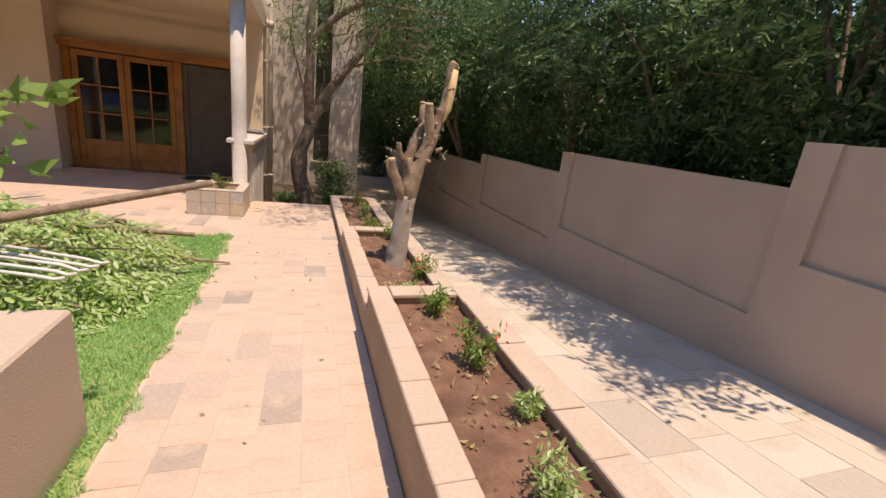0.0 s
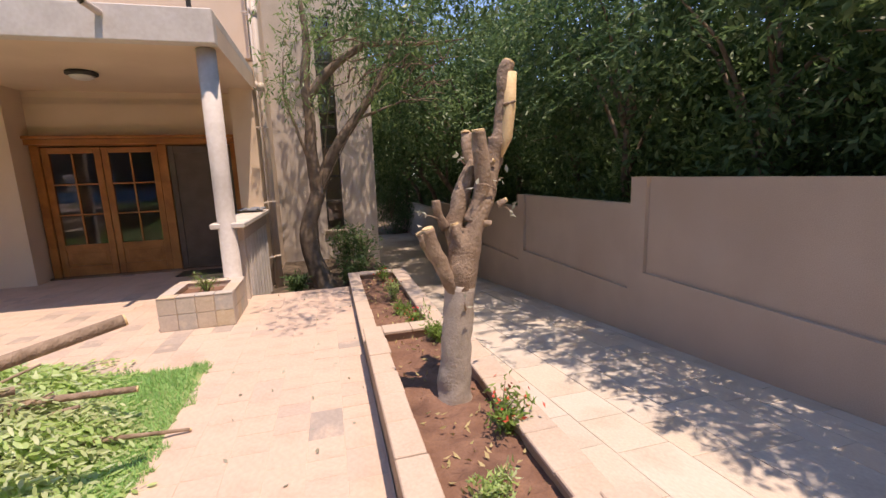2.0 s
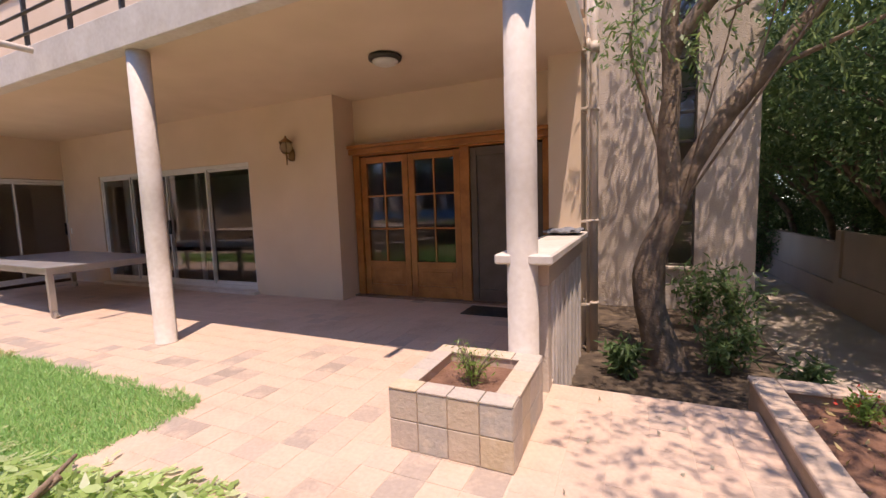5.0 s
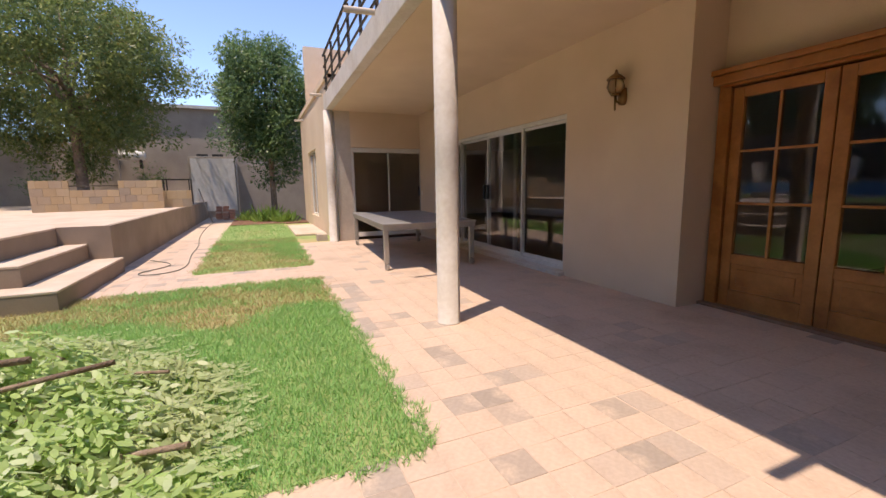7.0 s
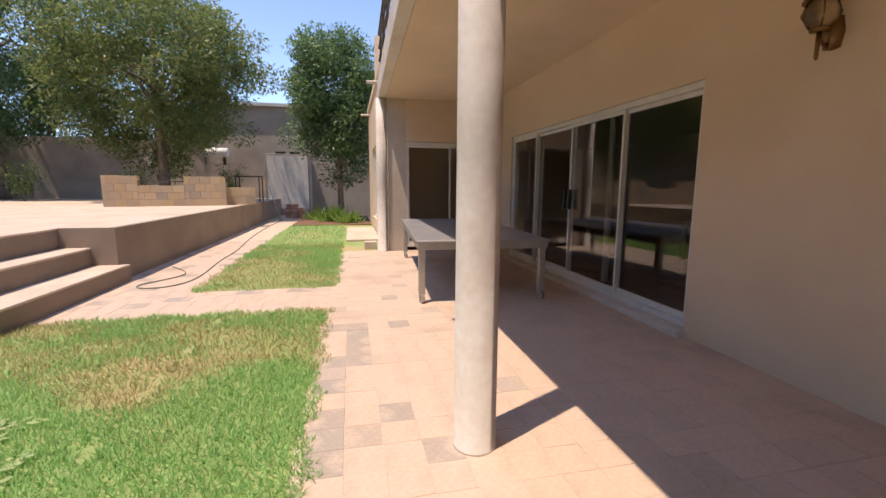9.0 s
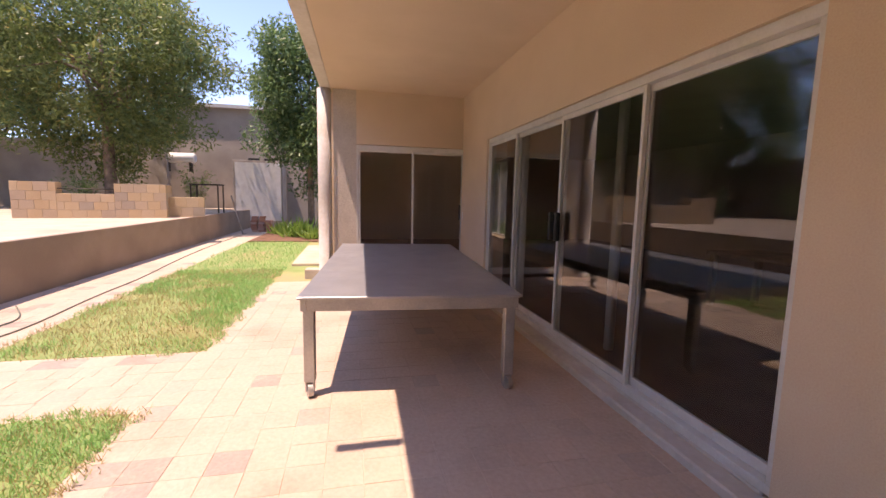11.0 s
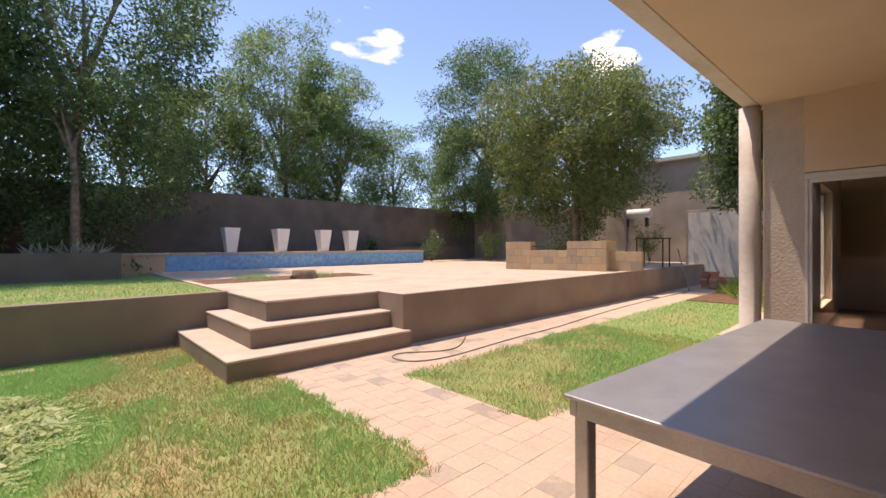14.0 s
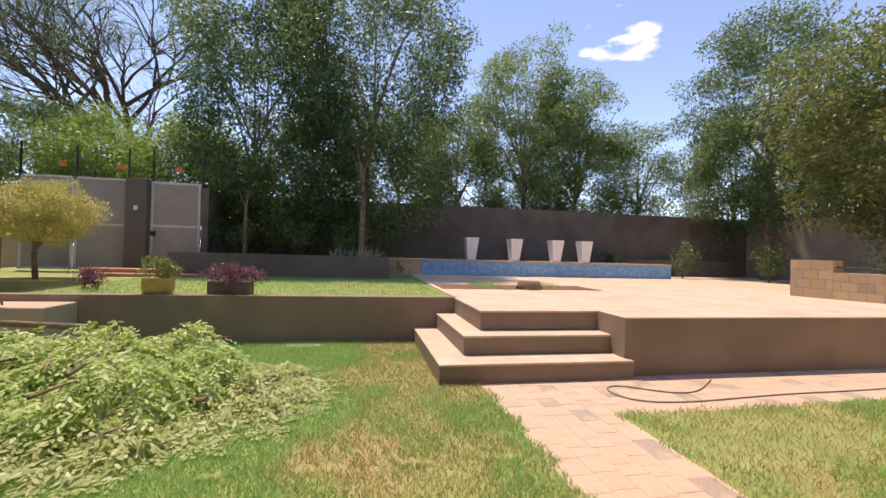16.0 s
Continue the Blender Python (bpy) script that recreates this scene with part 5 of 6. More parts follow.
part("roof", boxes((-36.5, -27.4, -12.4, -2.6, 3.4, 3.55), bevel=0.02), ALU, gr, "pale sheet-metal roof")
gy = thing("geyser_tank", (-25.6, -0.1, 2.95), "white horizontal water tank on the wall", "tank")
bm = bmesh.new()
tube(bm, [(0, -0.65, 0), (0, -0.6, 0), (0, 0.6, 0), (0, 0.65, 0)], [0.16, 0.22, 0.22, 0.16], 18)
part("tank", bm, WHITE, gy)
for a in (-0.45, 0.45):
    part("stand", boxes((-0.1, 0.1, a - 0.05, a + 0.05, -0.6, -0.15)), IRON, gy)
bs = thing("brick_stack", (-21.9, 3.95, -0.012), "untidy stack of reddish bricks", "brick stack")
rng = np.random.default_rng(41)
BRICK = mat("red_brick", (0.38, 0.17, 0.11), (0.50, 0.27, 0.19), 0.9, 8, 0.5, 60, vary=0.7, c=[(0, (0.34, 0.14, 0.09)), (0.6, (0.50, 0.26, 0.18)), (1, (0.56, 0.44, 0.36))])
for k in range(8):
    for i in range(6 if k < 6 else 3):
        bb = part("brick", boxes((-0.055, 0.055, -0.11, 0.11, 0, 0.073), bevel=0.006), BRICK, bs)
        bb.matrix_basis = pose((i % 2) * 0.14 - 0.07 + rng.uniform(-0.02, 0.02), (i // 2) * 0.25 - 0.25 + rng.uniform(-0.03, 0.03), k * 0.075, 0, 0, rng.uniform(-10, 10))
pole = thing("garden_pole", (0, 0, 0), "pale wooden pole leaning against the terrace wall", "pole")
bm = bmesh.new()
tube(bm, [(-20.9, 3.5, -0.004), (-21.0, 3.3, 0.65), (-21.1, 3.1, 1.35)], [0.022, 0.021, 0.02], 9)
part("shaft", bm, BARK_GREY, pole)
rack = thing("iron_rack", (-20.7, 2.45, 0.745), "rusty dark iron frame beside the fire pit", "iron rack")
for dx in (-0.3, 0.3):
    for dy in (-0.42, 0.42):
        part("leg", boxes((dx - 0.02, dx + 0.02, dy - 0.02, dy + 0.02, 0, 0.95), bevel=0.004), IRON, rack)
part("top_frame", boxes((-0.34, 0.34, -0.46, -0.42, 0.95, 0.99), (-0.34, 0.34, 0.42, 0.46, 0.95, 0.99), (-0.34, -0.3, -0.42, 0.42, 0.95, 0.99), (0.3, 0.34, -0.42, 0.42, 0.95, 0.99), bevel=0.003), IRON, rack)
for k in range(4):
    part("cross_bar", boxes((-0.3, 0.3, -0.3 + k * 0.2, -0.28 + k * 0.2, 0.955, 0.975)), IRON, rack)
for (x, y), r in (((-19.6, 5.6), 0.9), ((-20.6, 4.9), 0.6), ((-18.9, 6.2), 0.6)):
    rng = np.random.default_rng(int(abs(x) * 10))
    al = thing("agapanthus_clump", (x, y, -0.02), "clump of strap-leaved plants at the bed edge", "plant", "strap-leaved clumps")
    q = np.zeros((170, 3)) + rng.normal(size=(170, 3)) * np.array([0.25, 0.25, 0.02]) * r
    q[:, 2] = 0.02
    raw("leaves", leaves(rng, q, 0.75 * r, 0.09, np.concatenate([rng.normal(size=(170, 2)), np.full((170, 1), 1.3)], 1), 0, 0.15), 4, LEAF_BRIGHT, al)
structure("bed_edge", boxes((-22.5, -18.0, 4.3, 7.0, -0.5, 0.03)), SOIL, "soil bed at the end of the side lawn", "soil")
structure("garden_slab", boxes((-16.7, -13.4, 6.15, 6.98, -0.3, 0.05), bevel=0.01), PAVING, "concrete slab at the wing door", "slab")
tagged(part("drain_cover", boxes((-12.25, -12.0, 6.55, 6.8, -0.1, 0.16), bevel=0.01), PLASTER_ROUGH), "small plastered drain surround beside the column", "drain")
tagged(part("paving_slab", boxes((-5.5, -4.95, 0.85, 1.1, -0.1, 0.012), bevel=0.006), PAVING), "lone paving slab in the grass", "slab")

# ---- trees ----
for i in range(12):
    y = -4.5 + i * 2.55
    hg = tree("hedge_tree", (6.35 + 0.3 * math.sin(i * 2.3), y, -1.75), 7, (0, 0, 5.6 - 0.05 * i), (2.15, 1.9, 3.6), 100 + i, LEAF_DARK, "tall dense dark green hedge tree behind the wall", 0.6, 230 if i < 3 else 150, 120, 0.17, 0.05, 0.12, group="hedge trees", keep=(lambda q: (q[:, 0] > 5.1) | (q[:, 2] > 2.7)) if i > 2 else (lambda q: (q[:, 0] > 5.5) | ((q[:, 2] > 2.7) & (q[:, 1] > 0.5))))
    if 2 < i < 6:
        srng = np.random.default_rng(300 + i)
        q = np.stack([srng.uniform(-2.35, -1.3, 95), srng.uniform(-1.4, 1.4, 95), srng.uniform(4.3, 7.4, 95)], 1)
        raw("sprays", fronds(srng, q, np.stack([-1 + srng.normal(size=95) * 0.4, srng.normal(size=95) * 0.6, 0.15 + srng.normal(size=95) * 0.2], 1), 0.6, 21, 0.12, 0.03, 0.45), 6, LEAF_DARK if i > 3 else LEAF_MID, hg)
for i in range(9):
    tree("hedge_tree", (9.3 + 0.4 * math.sin(i * 1.7), -5.0 + i * 3.9, -1.75), 9, (0, 0, 5.6 if i < 2 else 3.9), (1.9, 2.5, 4.9 if i < 2 else 3.3), 120 + i, LEAF_DARK, "tall dark tree behind the hedge", 0.8, 150, 110, 0.24, 0.08, 0.16, group="hedge trees")
ht = tree("house_tree", (0.2, 9.2, -0.44), 3.6, (1.8, -1.8, 5.0), (1.7, 1.9, 1.2), 140, LEAF_DARK, "old leaning tree with twisted limbs beside the house", 0.45, 50, 80, 0.13, 0.04, 0.02, limbs=3)
bm = bmesh.new()


def bough(pts, radii, seg=10):
    q, r = smooth_path(pts, radii)
    tube(bm, q, r, seg)


bough([(0.06, -0.1, -0.1), (0.03, -0.1, 0.1), (-0.1, -0.1, 0.5), (-0.17, -0.1, 1.0), (-0.06, -0.1, 1.4), (0.09, -0.1, 1.8)], [0.3, 0.2, 0.165, 0.15, 0.14, 0.13], 12)
bough([(0.07, -0.1, 1.65), (0.04, -0.1, 2.05), (0.01, -0.1, 2.45), (0.03, -0.1, 3.07), (0.0, -0.15, 3.66), (0.08, -0.2, 4.3), (0.0, -0.3, 5.2)], [0.12, 0.12, 0.105, 0.09, 0.08, 0.06, 0.02])
bough([(0.07, -0.1, 1.7), (0.2, -0.1, 2.1), (0.47, -0.1, 2.58), (0.84, -0.12, 3.06), (1.21, -0.15, 3.58), (1.48, -0.2, 4.05), (1.9, -0.4, 4.7)], [0.11, 0.105, 0.095, 0.08, 0.065, 0.045, 0.015])
bough([(0.02, -0.1, 3.3), (0.12, -0.15, 3.48), (0.42, -0.2, 3.83), (0.92, -0.4, 4.15), (1.25, -0.7, 4.15), (1.95, -1.0, 4.1), (2.5, -1.3, 4.1)], [0.08, 0.08, 0.075, 0.06, 0.045, 0.03, 0.01])
bough([(-0.02, -0.1, 2.25), (-0.13, -0.12, 2.6), (-0.27, -0.14, 3.1), (-0.36, -0.15, 3.45), (-0.3, -0.2, 4.1)], [0.04, 0.03, 0.022, 0.016, 0.006], 7)
bough([(0.8, -0.12, 3.0), (1.2, -0.2, 3.15), (1.7, -0.5, 3.3), (2.1, -0.7, 3.25)], [0.03, 0.022, 0.014, 0.005], 6)
trng = random.Random(17)
for k in range(34):
    a = Vector((trng.uniform(0.1, 2.1), trng.uniform(-1.1, -0.1), trng.uniform(3.3, 4.4)))
    d = Vector((trng.uniform(0.1, 0.9), trng.uniform(-0.9, 0.1), trng.uniform(-0.2, 0.45)))
    w = Vector((trng.uniform(-0.12, 0.12), trng.uniform(-0.12, 0.12), trng.uniform(-0.15, 0.15)))
    bough([a, a + d * 0.35 + w, a + d * 0.7 - w * 0.6, a + d], [0.014, 0.011, 0.008, 0.003], 5)
for v in bm.verts:
    k = 0.02 * noise.noise(v.co * 6)
    v.co += Vector((k, k, 0))
part("main_limb", bm, BARK, ht)
rng = np.random.default_rng(141)
q = np.array([(-0.35, -0.15, 3.5), (-0.4, -0.2, 3.9), (0.0, -0.3, 4.5), (0.5, -0.4, 4.3), (1.3, -0.5, 4.5), (1.6, -1.1, 4.3), (2.1, -1.2, 4.2), (2.3, -1.6, 4.1), (1.2, -1.7, 4.4), (0.0, -0.3, 5.0), (2.2, -0.7, 4.8), (0.3, -1.2, 4.5), (1.0, -2.6, 4.6), (0.6, -3.0, 4.8), (1.6, -2.4, 4.4)])
# extra clumps overhead, out of view, added to shade the bed and path
q = np.concatenate([q, np.stack([rng.uniform(0.3, 2.9, 46), rng.uniform(-4.9, -1.5, 46), rng.uniform(5.0, 5.7, 46)], 1)])
p, u = clumps(rng, q, 0.42, 80)
raw("low_foliage", leaves(rng, p, 0.12, 0.03, u * 0.5, 0.5), 4, LEAF_MID, ht)
q = np.stack([rng.uniform(-0.1, 2.6, 60), rng.uniform(0.3, 2.1, 60), rng.uniform(4.5, 6.9, 60)], 1)
p, u = clumps(rng, q, 0.36, 70)
raw("upper_foliage", leaves(rng, p, 0.13, 0.035, u * 0.5, 0.5), 4, LEAF_MID, ht)
q = np.stack([rng.uniform(-0.5, 1.9, 120), rng.uniform(-0.9, 0.5, 120), rng.uniform(3.3, 4.9, 120)], 1)
raw("hanging_sprays", fronds(rng, q, np.stack([rng.normal(size=120) * 0.5, rng.normal(size=120) * 0.5, -0.7 + 0 * q[:, 0]], 1), 0.5, 15, 0.1, 0.022, 0.4), 6, LEAF_MID, ht)
for i, (x, y, s, h) in enumerate(((0.75, 9.0, 0.35, 0.6), (1.1, 10.2, 0.45, 0.9), (0.7, 10.6, 0.4, 1.0), (-0.2, 8.6, 0.2, 0.35), (1.15, 8.2, 0.25, 0.45), (1.2, 12.5, 0.5, 1.1), (1.5, 16.5, 0.7, 1.7), (2.2, 19.0, 0.8, 2.0), (3.2, 20.5, 0.8, 2.2))):
    shrub("shade_shrub", (x, y, -0.43), (s, h), 150 + i, LEAF_DARK, "dark leafy shrub in the shade of the house", 520, 0.11, 0.035, group="shade shrubs", stems=9, droop=0.4)

for i, y in enumerate((12.8, 16.5, 20.0, 23.5)):
    tree("overhanging_tree", (5.75, y, -1.75), 6, (-2.3 - 0.3 * (i % 2), 0, 5.6), (2.2, 2.0, 1.9), 160 + i, LEAF_DARK, "dark leafy tree leaning over the driveway", 0.6, 110, 110, 0.17, 0.055, 0.13, lean=(-1.6, 0), group="overhanging trees")
TREES = (("shade_tree", (-6.2, -7.6, 1.2), 8, (-0.2, -0.3, 6.9), (3.3, 2.4, 5.8), LEAF_DARK, "tall dark shade tree in the raised bed", 130, 130, 0.14),
         ("shade_tree", (-2.2, -7.4, 1.2), 7, (-0.5, -0.3, 6.0), (2.7, 2.2, 5.0), LEAF_DARK, "broad dark shade tree near the gate", 130, 130, 0.10),
         ("feathery_tree", (-14.2, -12.5, 0.0), 10, (0, 0, 7.6), (2.6, 2.4, 5.4), LEAF_MID, "tall feathery light green tree behind the wall", 140, 130, 0.16),
         ("feathery_tree", (-17.6, -13.5, 0.0), 10, (0, 0, 6.6), (2.8, 2.6, 5.0), LEAF_MID, "feathery green tree behind the wall", 130, 130, 0.16),
         ("spreading_tree", (-21.0, -0.6, 0.7), 7, (0, 0, 5.3), (2.7, 3.2, 2.9), LEAF_OLIVE, "spreading olive green tree beside the fire pit", 140, 130, 0.2),
         ("shade_tree", (-24.0, -7.8, 0.7), 12, (0, 0, 7.4), (3.2, 3.2, 5.2), LEAF_DARK, "very tall dark tree in the garden corner", 150, 130, 0.24),
         ("conical_tree", (-20.6, 5.9, -0.05), 7, (0, 0, 4.9), (1.45, 1.45, 2.5), LEAF_DARK, "dense dark green tree beside the house wing", 90, 130, 0.13),
         ("shade_tree", (-10.5, -11.8, 0.0), 9, (0, 0, 5.2), (2.0, 1.8, 3.2), LEAF_MID, "green tree behind the dark wall", 90, 110, 0.14),
         ("shade_tree", (-28.5, -3.5, 0.0), 12, (0, 0, 7.0), (3.0, 3.4, 4.6), LEAF_DARK, "tall dark tree beyond the garden wall", 120, 120, 0.2),
         ("shade_tree", (-28.0, -8.5, 0.0), 8, (0, 0, 4.6), (2.6, 3.0, 3.2), LEAF_DARK, "dark tree beyond the garden wall", 100, 120, 0.16),
         ("street_tree", (1.0, -10.5, 0.0), 6, (0, 0, 4.4), (2.0, 1.6, 2.2), LEAF_BRIGHT, "light green tree beyond the gate", 80, 110, 0.12),
         ("street_tree", (4.6, -11.5, 0.0), 6, (0, 0, 4.6), (2.2, 1.8, 2.4), LEAF_BRIGHT, "pale green tree beyond the driveway gate", 80, 110, 0.12),
         ("street_tree", (-3.5, -12.5, 0.0), 8, (0, 0, 5.0), (2.4, 1.8, 3.2), LEAF_DARK, "dark tree behind the boundary wall", 80, 110, 0.12),
         ("street_tree", (-21.5, -13.5, 0.0), 9, (0, 0, 5.6), (2.6, 2.0, 3.6), LEAF_MID, "green tree behind the garden corner", 80, 110, 0.14),
         ("street_tree", (-27.5, -13.0, 0.0), 10, (0, 0, 6.0), (3.2, 2.4, 4.6), LEAF_MID, "green tree beyond the garden corner", 110, 120, 0.16),
         ("street_tree", (-8.0, -15.0, 0.0), 10, (0, 0, 6.0), (2.6, 2.0, 4.2), LEAF_MID, "light green tree far behind the wall", 90, 110, 0.14),
         ("street_tree", (7.5, -13.0, 0.0), 8, (0, 0, 5.0), (2.6, 2.0, 3.0), LEAF_MID, "green tree across the street", 90, 110, 0.14),
         ("end_tree", (2.2, 26.0, -1.75), 9, (0, 0, 5.4), (2.4, 2.2, 3.8), LEAF_DARK, "dark tree at the end of the driveway", 90, 110, 0.14),
         ("end_tree", (4.9, 25.5, -1.75), 7, (0, 0, 3.3), (1.9, 1.6, 2.9), LEAF_DARK, "low dark tree closing the driveway", 90, 110, 0.14),
         ("end_tree", (7.2, 28.5, -1.75), 8, (0, 0, 4.0), (2.4, 1.8, 3.6), LEAF_DARK, "broad dark tree beyond the driveway", 90, 110, 0.14))
for i, (nm, at, h, c, s, lf, lab, n, per, tr) in enumerate(TREES):
    tree(nm, at, h, (c[0], c[1], c[2] - 0.1 * s[2]), (s[0] * 1.12, s[1] * 1.12, s[2] * 1.1), 200 + i, lf, lab, 0.75, int(n * 1.5), int(per * 1.4), 0.175, 0.065, tr, limbs=10)
bt = thing("bare_tree", (7.6, -21, 0), "tall sparse tree with dark spreading limbs", "tree")
bm = bmesh.new()
brng = random.Random(31)
tips = []


def fork(a, d, length, r, depth):
    """One branch and its children, thinner and shorter at each level."""
    m = a + d * length * 0.5 + Vector((brng.uniform(-1, 1), brng.uniform(-1, 1), brng.uniform(-0.5, 1))) * length * 0.07
    e = a + d * length
    tube(bm, [a, m, e], [r, r * 0.85, r * 0.62], 6 if depth < 3 else 4, False)
    if depth == 6:
        tips.append(e)
        return
    for _ in range(3 if depth > 1 else 5):
        v = (d + Vector((brng.uniform(-1, 1), brng.uniform(-1, 1), brng.uniform(-0.6, 0.7))) * 0.9).normalized()
        fork(a.lerp(e, brng.uniform(0.62, 1.0)), v, length * brng.uniform(0.6, 0.82), r * brng.uniform(0.5, 0.68), depth + 1)


fork(Vector((0, 0, -0.2)), Vector((0.03, 0, 1)), 6.4, 0.32, 0)
part("trunk", bm, BARK_DARK, bt)
rng = np.random.default_rng(230)
p, u = clumps(rng, np.array([tuple(t) for t in tips if t.z > 5]), 0.55, 22)
raw("crown", leaves(rng, p, 0.2, 0.022, u, 0.5), 4, LEAF_DARK, bt)
for i, (x, h, r) in enumerate(((-6.09, 5.2, 0.1), (-2.66, 3.4, 0.06))):
    tree("slender_tree", (x, -5.5, 1.2), h, (0.15, -0.8, h * 0.78), (1.0, 0.9, h * 0.2), 240 + i, LEAF_DARK, "slender pale-trunked tree in the raised bed", 0.5, 26, 70, 0.16, 0.055, r, BARK, 6, group="slender trees")
for i, (x, y, s, h) in enumerate(((-2.5, -5.6, 0.5, 1.0), (-4.2, -5.5, 0.5, 1.1), (-5.6, -5.4, 0.45, 0.7), (-1.5, -6.2, 0.5, 1.3), (-3.4, -6.8, 0.6, 1.4))):
    shrub("bed_shrub", (x, y, 1.27), (s, h), 170 + i, LEAF_DARK, "dark shrub in the raised bed", 620, 0.12, 0.04, group="bed shrubs", stems=10, droop=0.3)
for i, (x, y, s, h) in enumerate(((-19.5, -7.6, 0.8, 1.6), (-21.5, -5.5, 0.8, 1.5), (-22.8, -2.4, 0.9, 1.4), (-24.2, 1.0, 0.7, 1.9), (-16.8, -8.6, 0.5, 1.2), (-12.6, -9.2, 0.4, 1.1))):
    shrub("garden_shrub", (x, y, 0.73), (s, h), 180 + i, LEAF_MID if i % 2 else LEAF_DARK, "leafy shrub along the garden wall", 620, 0.14, 0.04, group="garden shrubs", stems=12, droop=0.3)
rng = np.random.default_rng(77)
q = np.stack([rng.uniform(-6.6, -5.2, 90), rng.uniform(-5.3, -4.95, 90), np.full(90, 1.28)], 1)
cr = thing("variegated_plant", (0, 0, 0), "cream and green strap-leaved plants in the raised bed", "plant")
raw("leaves", leaves(rng, q, 0.42, 0.05, np.concatenate([rng.normal(size=(90, 2)), np.full((90, 1), 1.2)], 1), 0, 0.2), 4, LEAF_PALE, cr)

# ---- grass ----
def grass(name, areas, density, h, material, seed, label, keep=lambda x, y: True):
    rng = np.random.default_rng(seed)
    out = []
    for x0, x1, y0, y1, z in areas:
        n = int((x1 - x0) * (y1 - y0) * density)
        p = np.stack([rng.uniform(x0, x1, n), rng.uniform(y0, y1, n), np.full(n, z)], 1)
        for ax, q in ((0, 1), (1, 0)):
            w = 0.035 * np.sin(p[:, q] * 9.1 + ax) + 0.025 * np.sin(p[:, q] * 23.7 + seed) + 0.02 * np.sin(p[:, q] * 61.0)
            mid = (x0 + x1) / 2 if ax == 0 else (y0 + y1) / 2
            p[:, ax] += np.where(p[:, ax] > mid, w, -w) * np.clip(np.abs(p[:, ax] - mid) / (((x1 - x0) if ax == 0 else (y1 - y0)) / 2) * 6 - 5, 0, 1)
        m = keep(p[:, 0], p[:, 1])
        out.append(p[m] if not isinstance(m, bool) else p)
    p = np.concatenate(out)
    n = len(p)
    a = rng.uniform(0, 6.28, n)
    s = np.stack([np.cos(a), np.sin(a), 0 * a], 1) * 0.0035
    t = p + np.stack([rng.normal(size=n) * h * 0.55, rng.normal(size=n) * h * 0.55, h * rng.uniform(0.5, 1.3, n)], 1)
    v = np.stack([p - s, p + s, t], 1).reshape(-1, 3)
    return tagged(raw(name, v, 3, material), label, "grass", kind="stuff")


def dry(x, y):
    r = np.random.default_rng(8)
    k = 0 * x
    for f, w in ((0.9, 0.45), (1.7, 0.4), (3.1, 0.35), (5.9, 0.3), (11.0, 0.25)):
        for _ in range(3):
            a, ph = r.uniform(0, 6.28, 2)
            k = k + w * 0.48 * np.sin(f * (x * np.cos(a) + y * np.sin(a)) + ph)
    k = k + r.normal(size=x.shape) * 0.25 - 0.4 - 0.5 * ((x > -5.6) & (x < 0) & (y < 4.9))
    return k + 0.8 * (x < -8.5) + 0.7 * np.exp(-((x + 6.2) / 0.6) ** 2) + 1.3 * np.exp(-((x + 7.1) / 0.9) ** 2) + 0.9 * np.exp(-((y - 2.6) / 0.5) ** 2) * (x < -5.5)


LAWN = [(-7.55, -0.66, 0.72, 4.95, 0), (-7.55, -3.0, 4.95, 6.03, 0)]
SIDE = [(-13.0, -8.58, 4.24, 6.08, 0)]
FARL = [(-18.0, -13.0, 4.24, 6.1, 0)]
grass("lawn_grass", LAWN, 7000, 0.045, BLADE, 1, "short green grass blades", lambda x, y: dry(x, y) < 0.75)
grass("lawn_straw", LAWN, 3000, 0.045, STRAW, 2, "dry cut grass on the lawn", lambda x, y: dry(x, y) > 0.6)
grass("side_grass", SIDE, 4500, 0.05, BLADE, 3, "green grass of the side lawn", lambda x, y: dry(x, y) < 0.5)
grass("side_straw", SIDE, 1300, 0.055, STRAW, 4, "dry grass of the side lawn", lambda x, y: dry(x, y) > 0.0)
grass("far_grass", FARL + [(-7.7, -0.8, -4.6, 0.5, 0.71)], 700, 0.06, BLADE, 5, "green grass further off")
grass("tuft_grass", [(-10.9, -7.9, -2.4, -1.3, 0.75)], 500, 0.16, BLADE, 6, "taller grass tufts on the terrace soil", lambda x, y: (np.sin(x * 4) > 0.2))

# ---- kerb stones and paving pieces ----
rng = np.random.default_rng(50)
kerbs = tagged(thing("kerb_stones", (0, 0, 0)), "pale stone kerb along the flower beds", "kerb")
tagged(kerbs, kind="structure")
for k, y0, y1, zt in BEDS:
    n = round((y1 - y0) / 0.3)
    for i in range(n):
        a, b = y0 + (y1 - y0) * i / n, y0 + (y1 - y0) * (i + 1) / n
        for x0, x1 in ((0.632, 0.79), (1.285, 1.475)):
            part("kerb_stone", boxes((x0, x1 + rng.uniform(-0.006, 0.006), a + 0.003, b - 0.003, zt - 0.03, zt + rng.uniform(-0.004, 0.004)), bevel=0.006), KERB, kerbs)
    for i in range(2):
        part("kerb_stone", boxes((0.793 + 0.244 * i, 1.034 + 0.244 * i, y1 - 0.18, y1 - 0.004, zt - 0.03, zt + 0.001), bevel=0.006), KERB, kerbs)


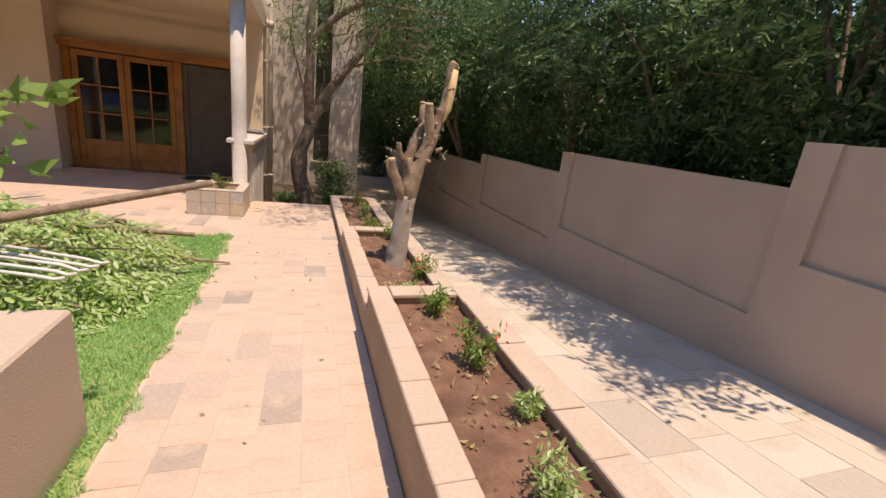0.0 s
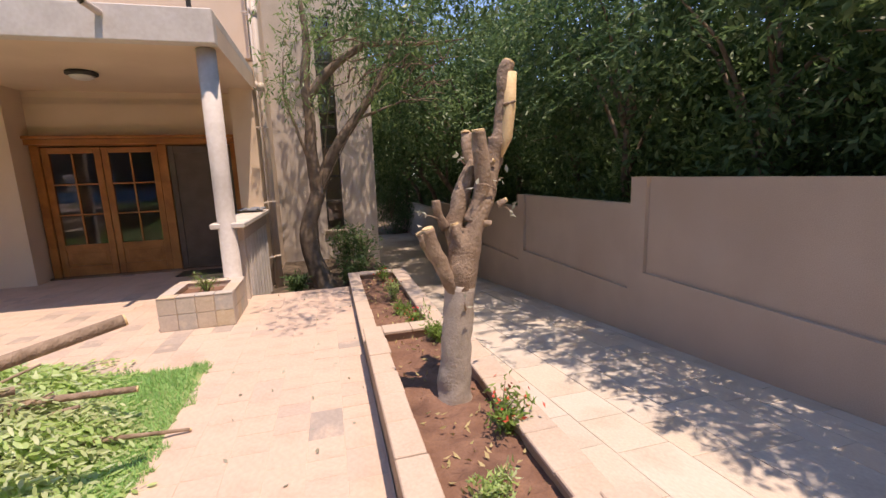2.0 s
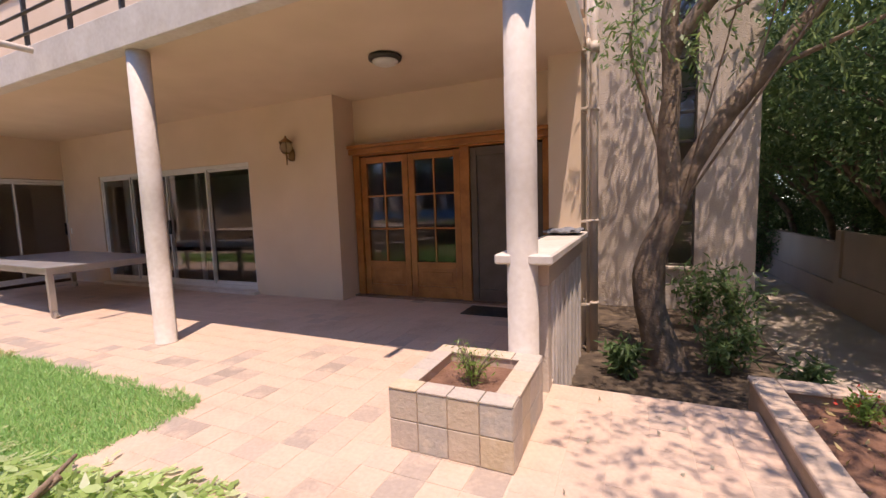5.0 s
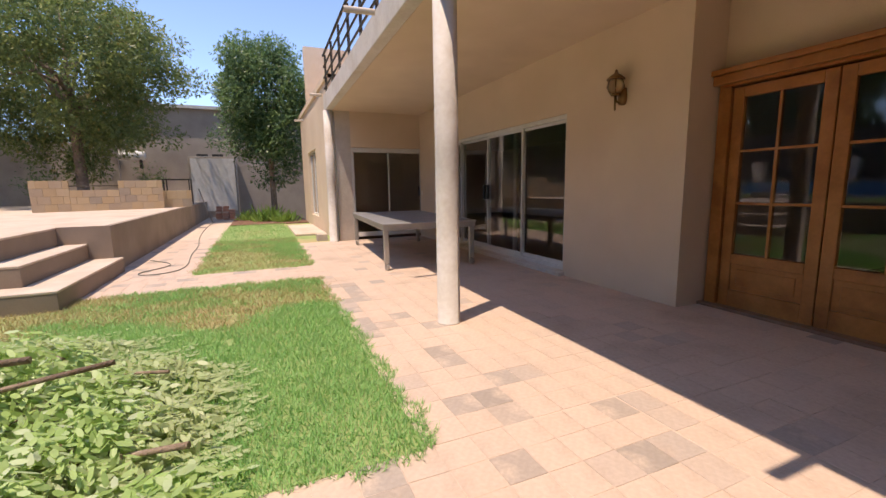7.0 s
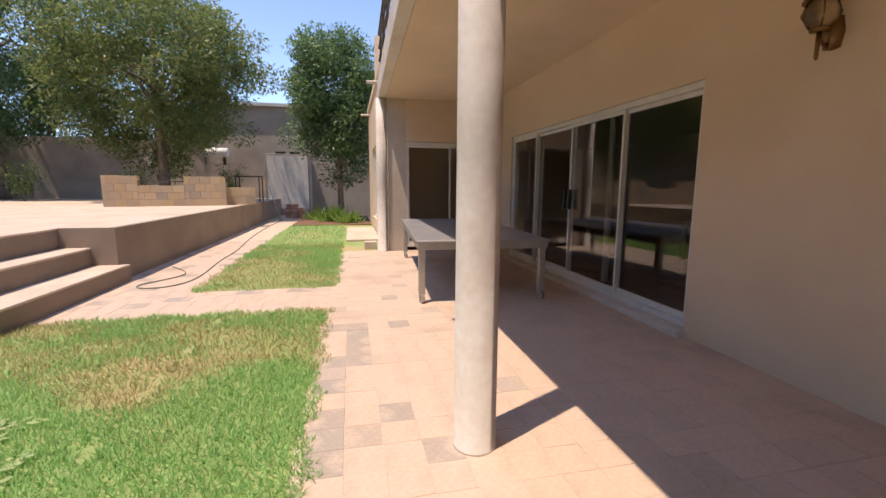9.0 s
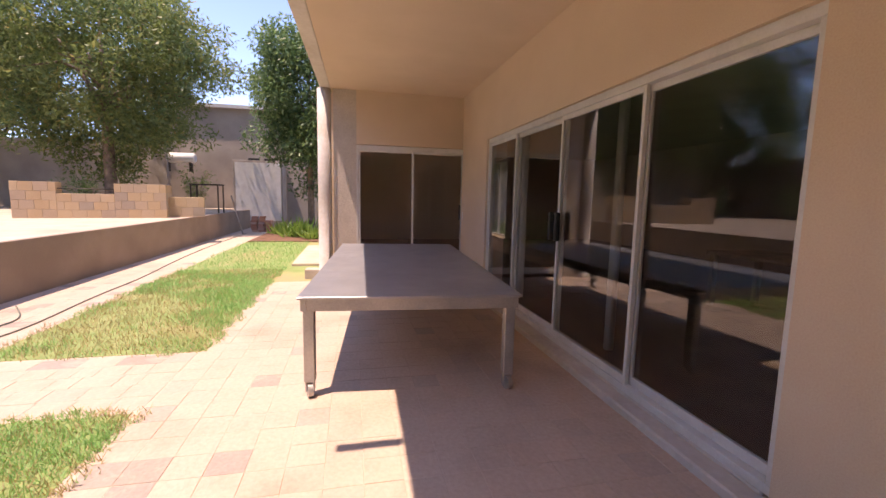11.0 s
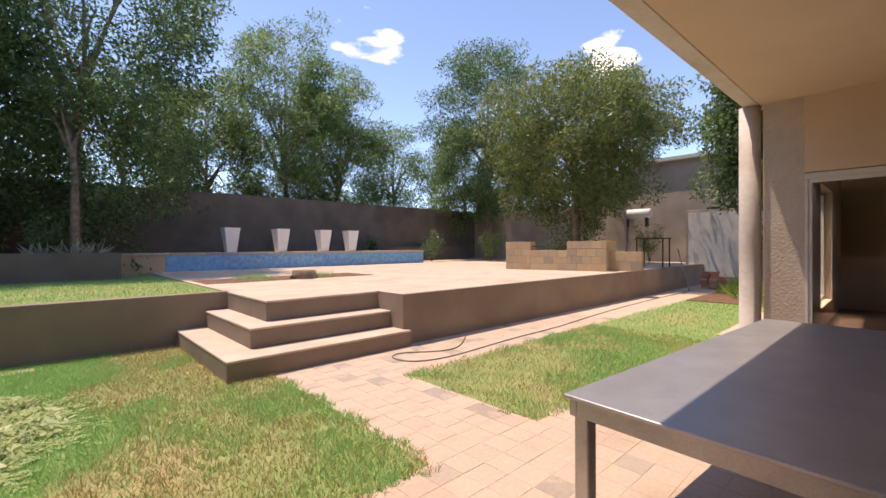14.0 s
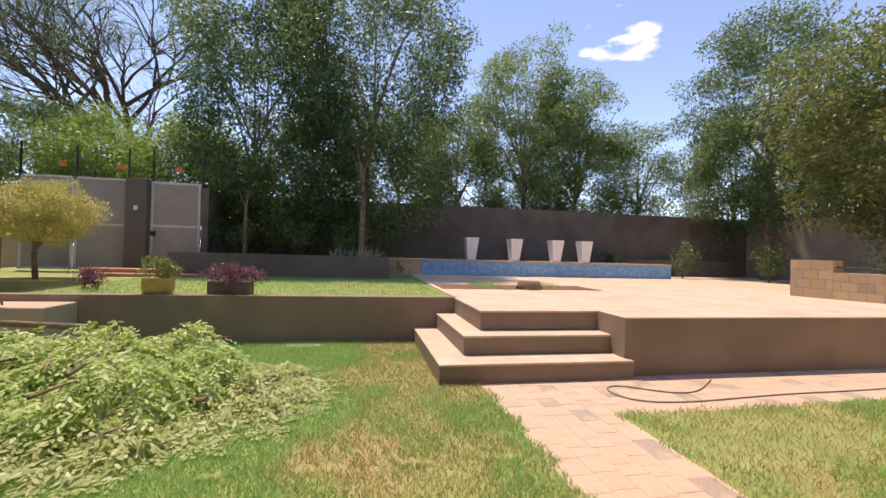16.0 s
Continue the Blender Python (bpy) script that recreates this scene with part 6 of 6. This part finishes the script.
def tile_mesh(w, l, seed):
    """A slab of slate with slightly uneven corners and a worn rim, open below."""
    r = random.Random(seed)
    c = [(-w / 2, -l / 2), (w / 2, -l / 2), (w / 2, l / 2), (-w / 2, l / 2)]
    c = [(x + r.uniform(-0.0016, 0.0016), y + r.uniform(-0.0016, 0.0016)) for x, y in c]
    v = [(x, y, -0.012) for x, y in c] + [(x, y, -0.0014) for x, y in c] + [(x * 0.985, y * 0.985, r.uniform(-0.0005, 0.0012)) for x, y in c]
    f = [(8, 9, 10, 11)] + [(a + k, a + (k + 1) % 4, a + 4 + (k + 1) % 4, a + 4 + k) for a in (0, 4) for k in range(4)]
    return v, f


TW = 0.205


def tile_set(material, size, n=6):
    out = []
    for k in range(n):
        v, f = tile_mesh(size, size, k)
        me = bpy.data.meshes.new("tile")
        me.from_pydata(v, [], f)
        me.materials.append(material)
        out.append(me)
    return out


PLAIN, BARE = tile_set(TILE, TW - 0.003), tile_set(TILE_WORN, TW - 0.003)


def pave(name, label, areas, single, worn, lengths=(1.0,)):
    """Tiles over rectangles; those inside single(x, y) are pieces of their own, up to 300, the others are joined; worn(x, y) is the chance that a tile has lost its coating."""
    top = tagged(thing(name, (0, 0, 0)), label, "pavement")
    tagged(top, kind="structure")
    r = random.Random(len(name))
    fields = {False: ([], []), True: ([], [])}
    count = 0
    for x0, x1, y0, y1 in areas:
        nx = max(1, round((x1 - x0) / TW))
        for i in range(nx):
            cuts = [y0]
            while cuts[-1] < y1 - TW * 0.6:
                cuts.append(cuts[-1] + TW * r.choice(lengths))
            cuts = [y0 + (c - y0) * (y1 - y0) / (cuts[-1] - y0) for c in cuts]
            for a, b in zip(cuts, cuts[1:]):
                x, y = x0 + (i + 0.5) * (x1 - x0) / nx, (a + b) / 2
                z, rz, sx, sy = r.uniform(-0.0012, 0.0012), r.uniform(-0.5, 0.5) + 180 * r.randint(0, 1), (x1 - x0) / nx / TW, (b - a) / TW
                bare = r.random() < worn(x, y)
                if count < 300 and single(x, y):
                    ob = new("tile", (BARE if bare else PLAIN)[r.randint(0, 5)])
                    ob.parent = top
                    ob.matrix_basis = pose(x, y, z, 0, 0, rz) @ Matrix.Diagonal((sx, sy, 1, 1))
                    count += 1
                else:
                    v, f = tile_mesh((TW - 0.003) * sx, (TW - 0.003) * sy, r.randint(0, 9999))
                    jv, jf = fields[bare]
                    n = len(jv)
                    jv += [(a + x, b + y, c + z) for a, b, c in v]
                    jf += [tuple(k + n for k in q) for q in f]
    for bare, (jv, jf) in fields.items():
        if jv:
            me = bpy.data.meshes.new("tile_field")
            me.from_pydata(jv, [], jf)
            me.materials.append(TILE_WORN_ALL if bare else TILE_ALL)
            ob = new("worn_tile_field" if bare else "tile_field", me)
            ob.parent = top
            tagged(ob, kind="stuff")


def patio_wear(x, y):
    """Bare tiles gather along the lawn and round the planter."""
    if x < -3.05:
        return 0.62 * max(0.0, 1 - (y - 5.95) / 0.95) if y > 5.9 and x > -6.9 else 0.02
    return 0.2 if y < 6.3 else (0.06 if y < 7.2 else 0.02)


MIXED = (0.75, 1.0, 1.0, 1.15, 1.3, 1.6)
pave("path_paving", "orange-beige slate paving of the garden path", [(-0.66, 0.63, -3.0, 7.18)], lambda x, y: y > 0.2, lambda x, y: 0.035, MIXED)
pave("patio_paving", "peach-coated slate paving of the patio with worn dark tiles along the lawn", [(-3.05, -0.67, 4.98, 7.18), (-3.05, -0.98, 7.19, 9.2), (-11.68, -3.06, 6.0, 9.2), (-4.18, -1.06, 9.2, 9.58)], lambda x, y: -6.5 < x < -2.0 and y < 7.6, patio_wear)
pave("cross_path_paving", "slate paving from the patio to the steps", [(-8.58, -7.55, 3.12, 5.99), (-14.0, -8.6, 3.1, 4.25)], lambda x, y: x > -10.0, lambda x, y: 0.13, MIXED)

# flagstones of the driveway, following its slope
flags = tagged(thing("driveway_flagstones", (0, 0, 0)), "pale worn flagstones of the sloping driveway", "pavement")
tagged(flags, kind="structure")
stones = tile_set(FLAG, 0.49, 8)
fr_rng = random.Random(64)
x = 1.49
while x < 4.7:
    w = min(fr_rng.choice((0.3, 0.42, 0.5, 0.6)), 4.795 - x)
    if 4.795 - x - w < 0.15:
        w = 4.795 - x
    y = -2.6 + fr_rng.uniform(0, 0.4)
    while y < 11.0:
        l = fr_rng.choice((0.4, 0.55, 0.7, 0.9))
        ob = new("flagstone", stones[fr_rng.randint(0, 7)])
        ob.parent = flags
        ob.matrix_basis = pose(x + w / 2, y + l / 2, -0.33 - 0.1 * (y + l / 2) + 0.007 + fr_rng.uniform(-0.001, 0.001), -5.71) @ pose(0, 0, 0, 0, 0, 180 * fr_rng.randint(0, 1)) @ Matrix.Diagonal(((w - 0.006) / 0.49, (l - 0.006) / 0.49, 1, 1))
        y += l
    x += w
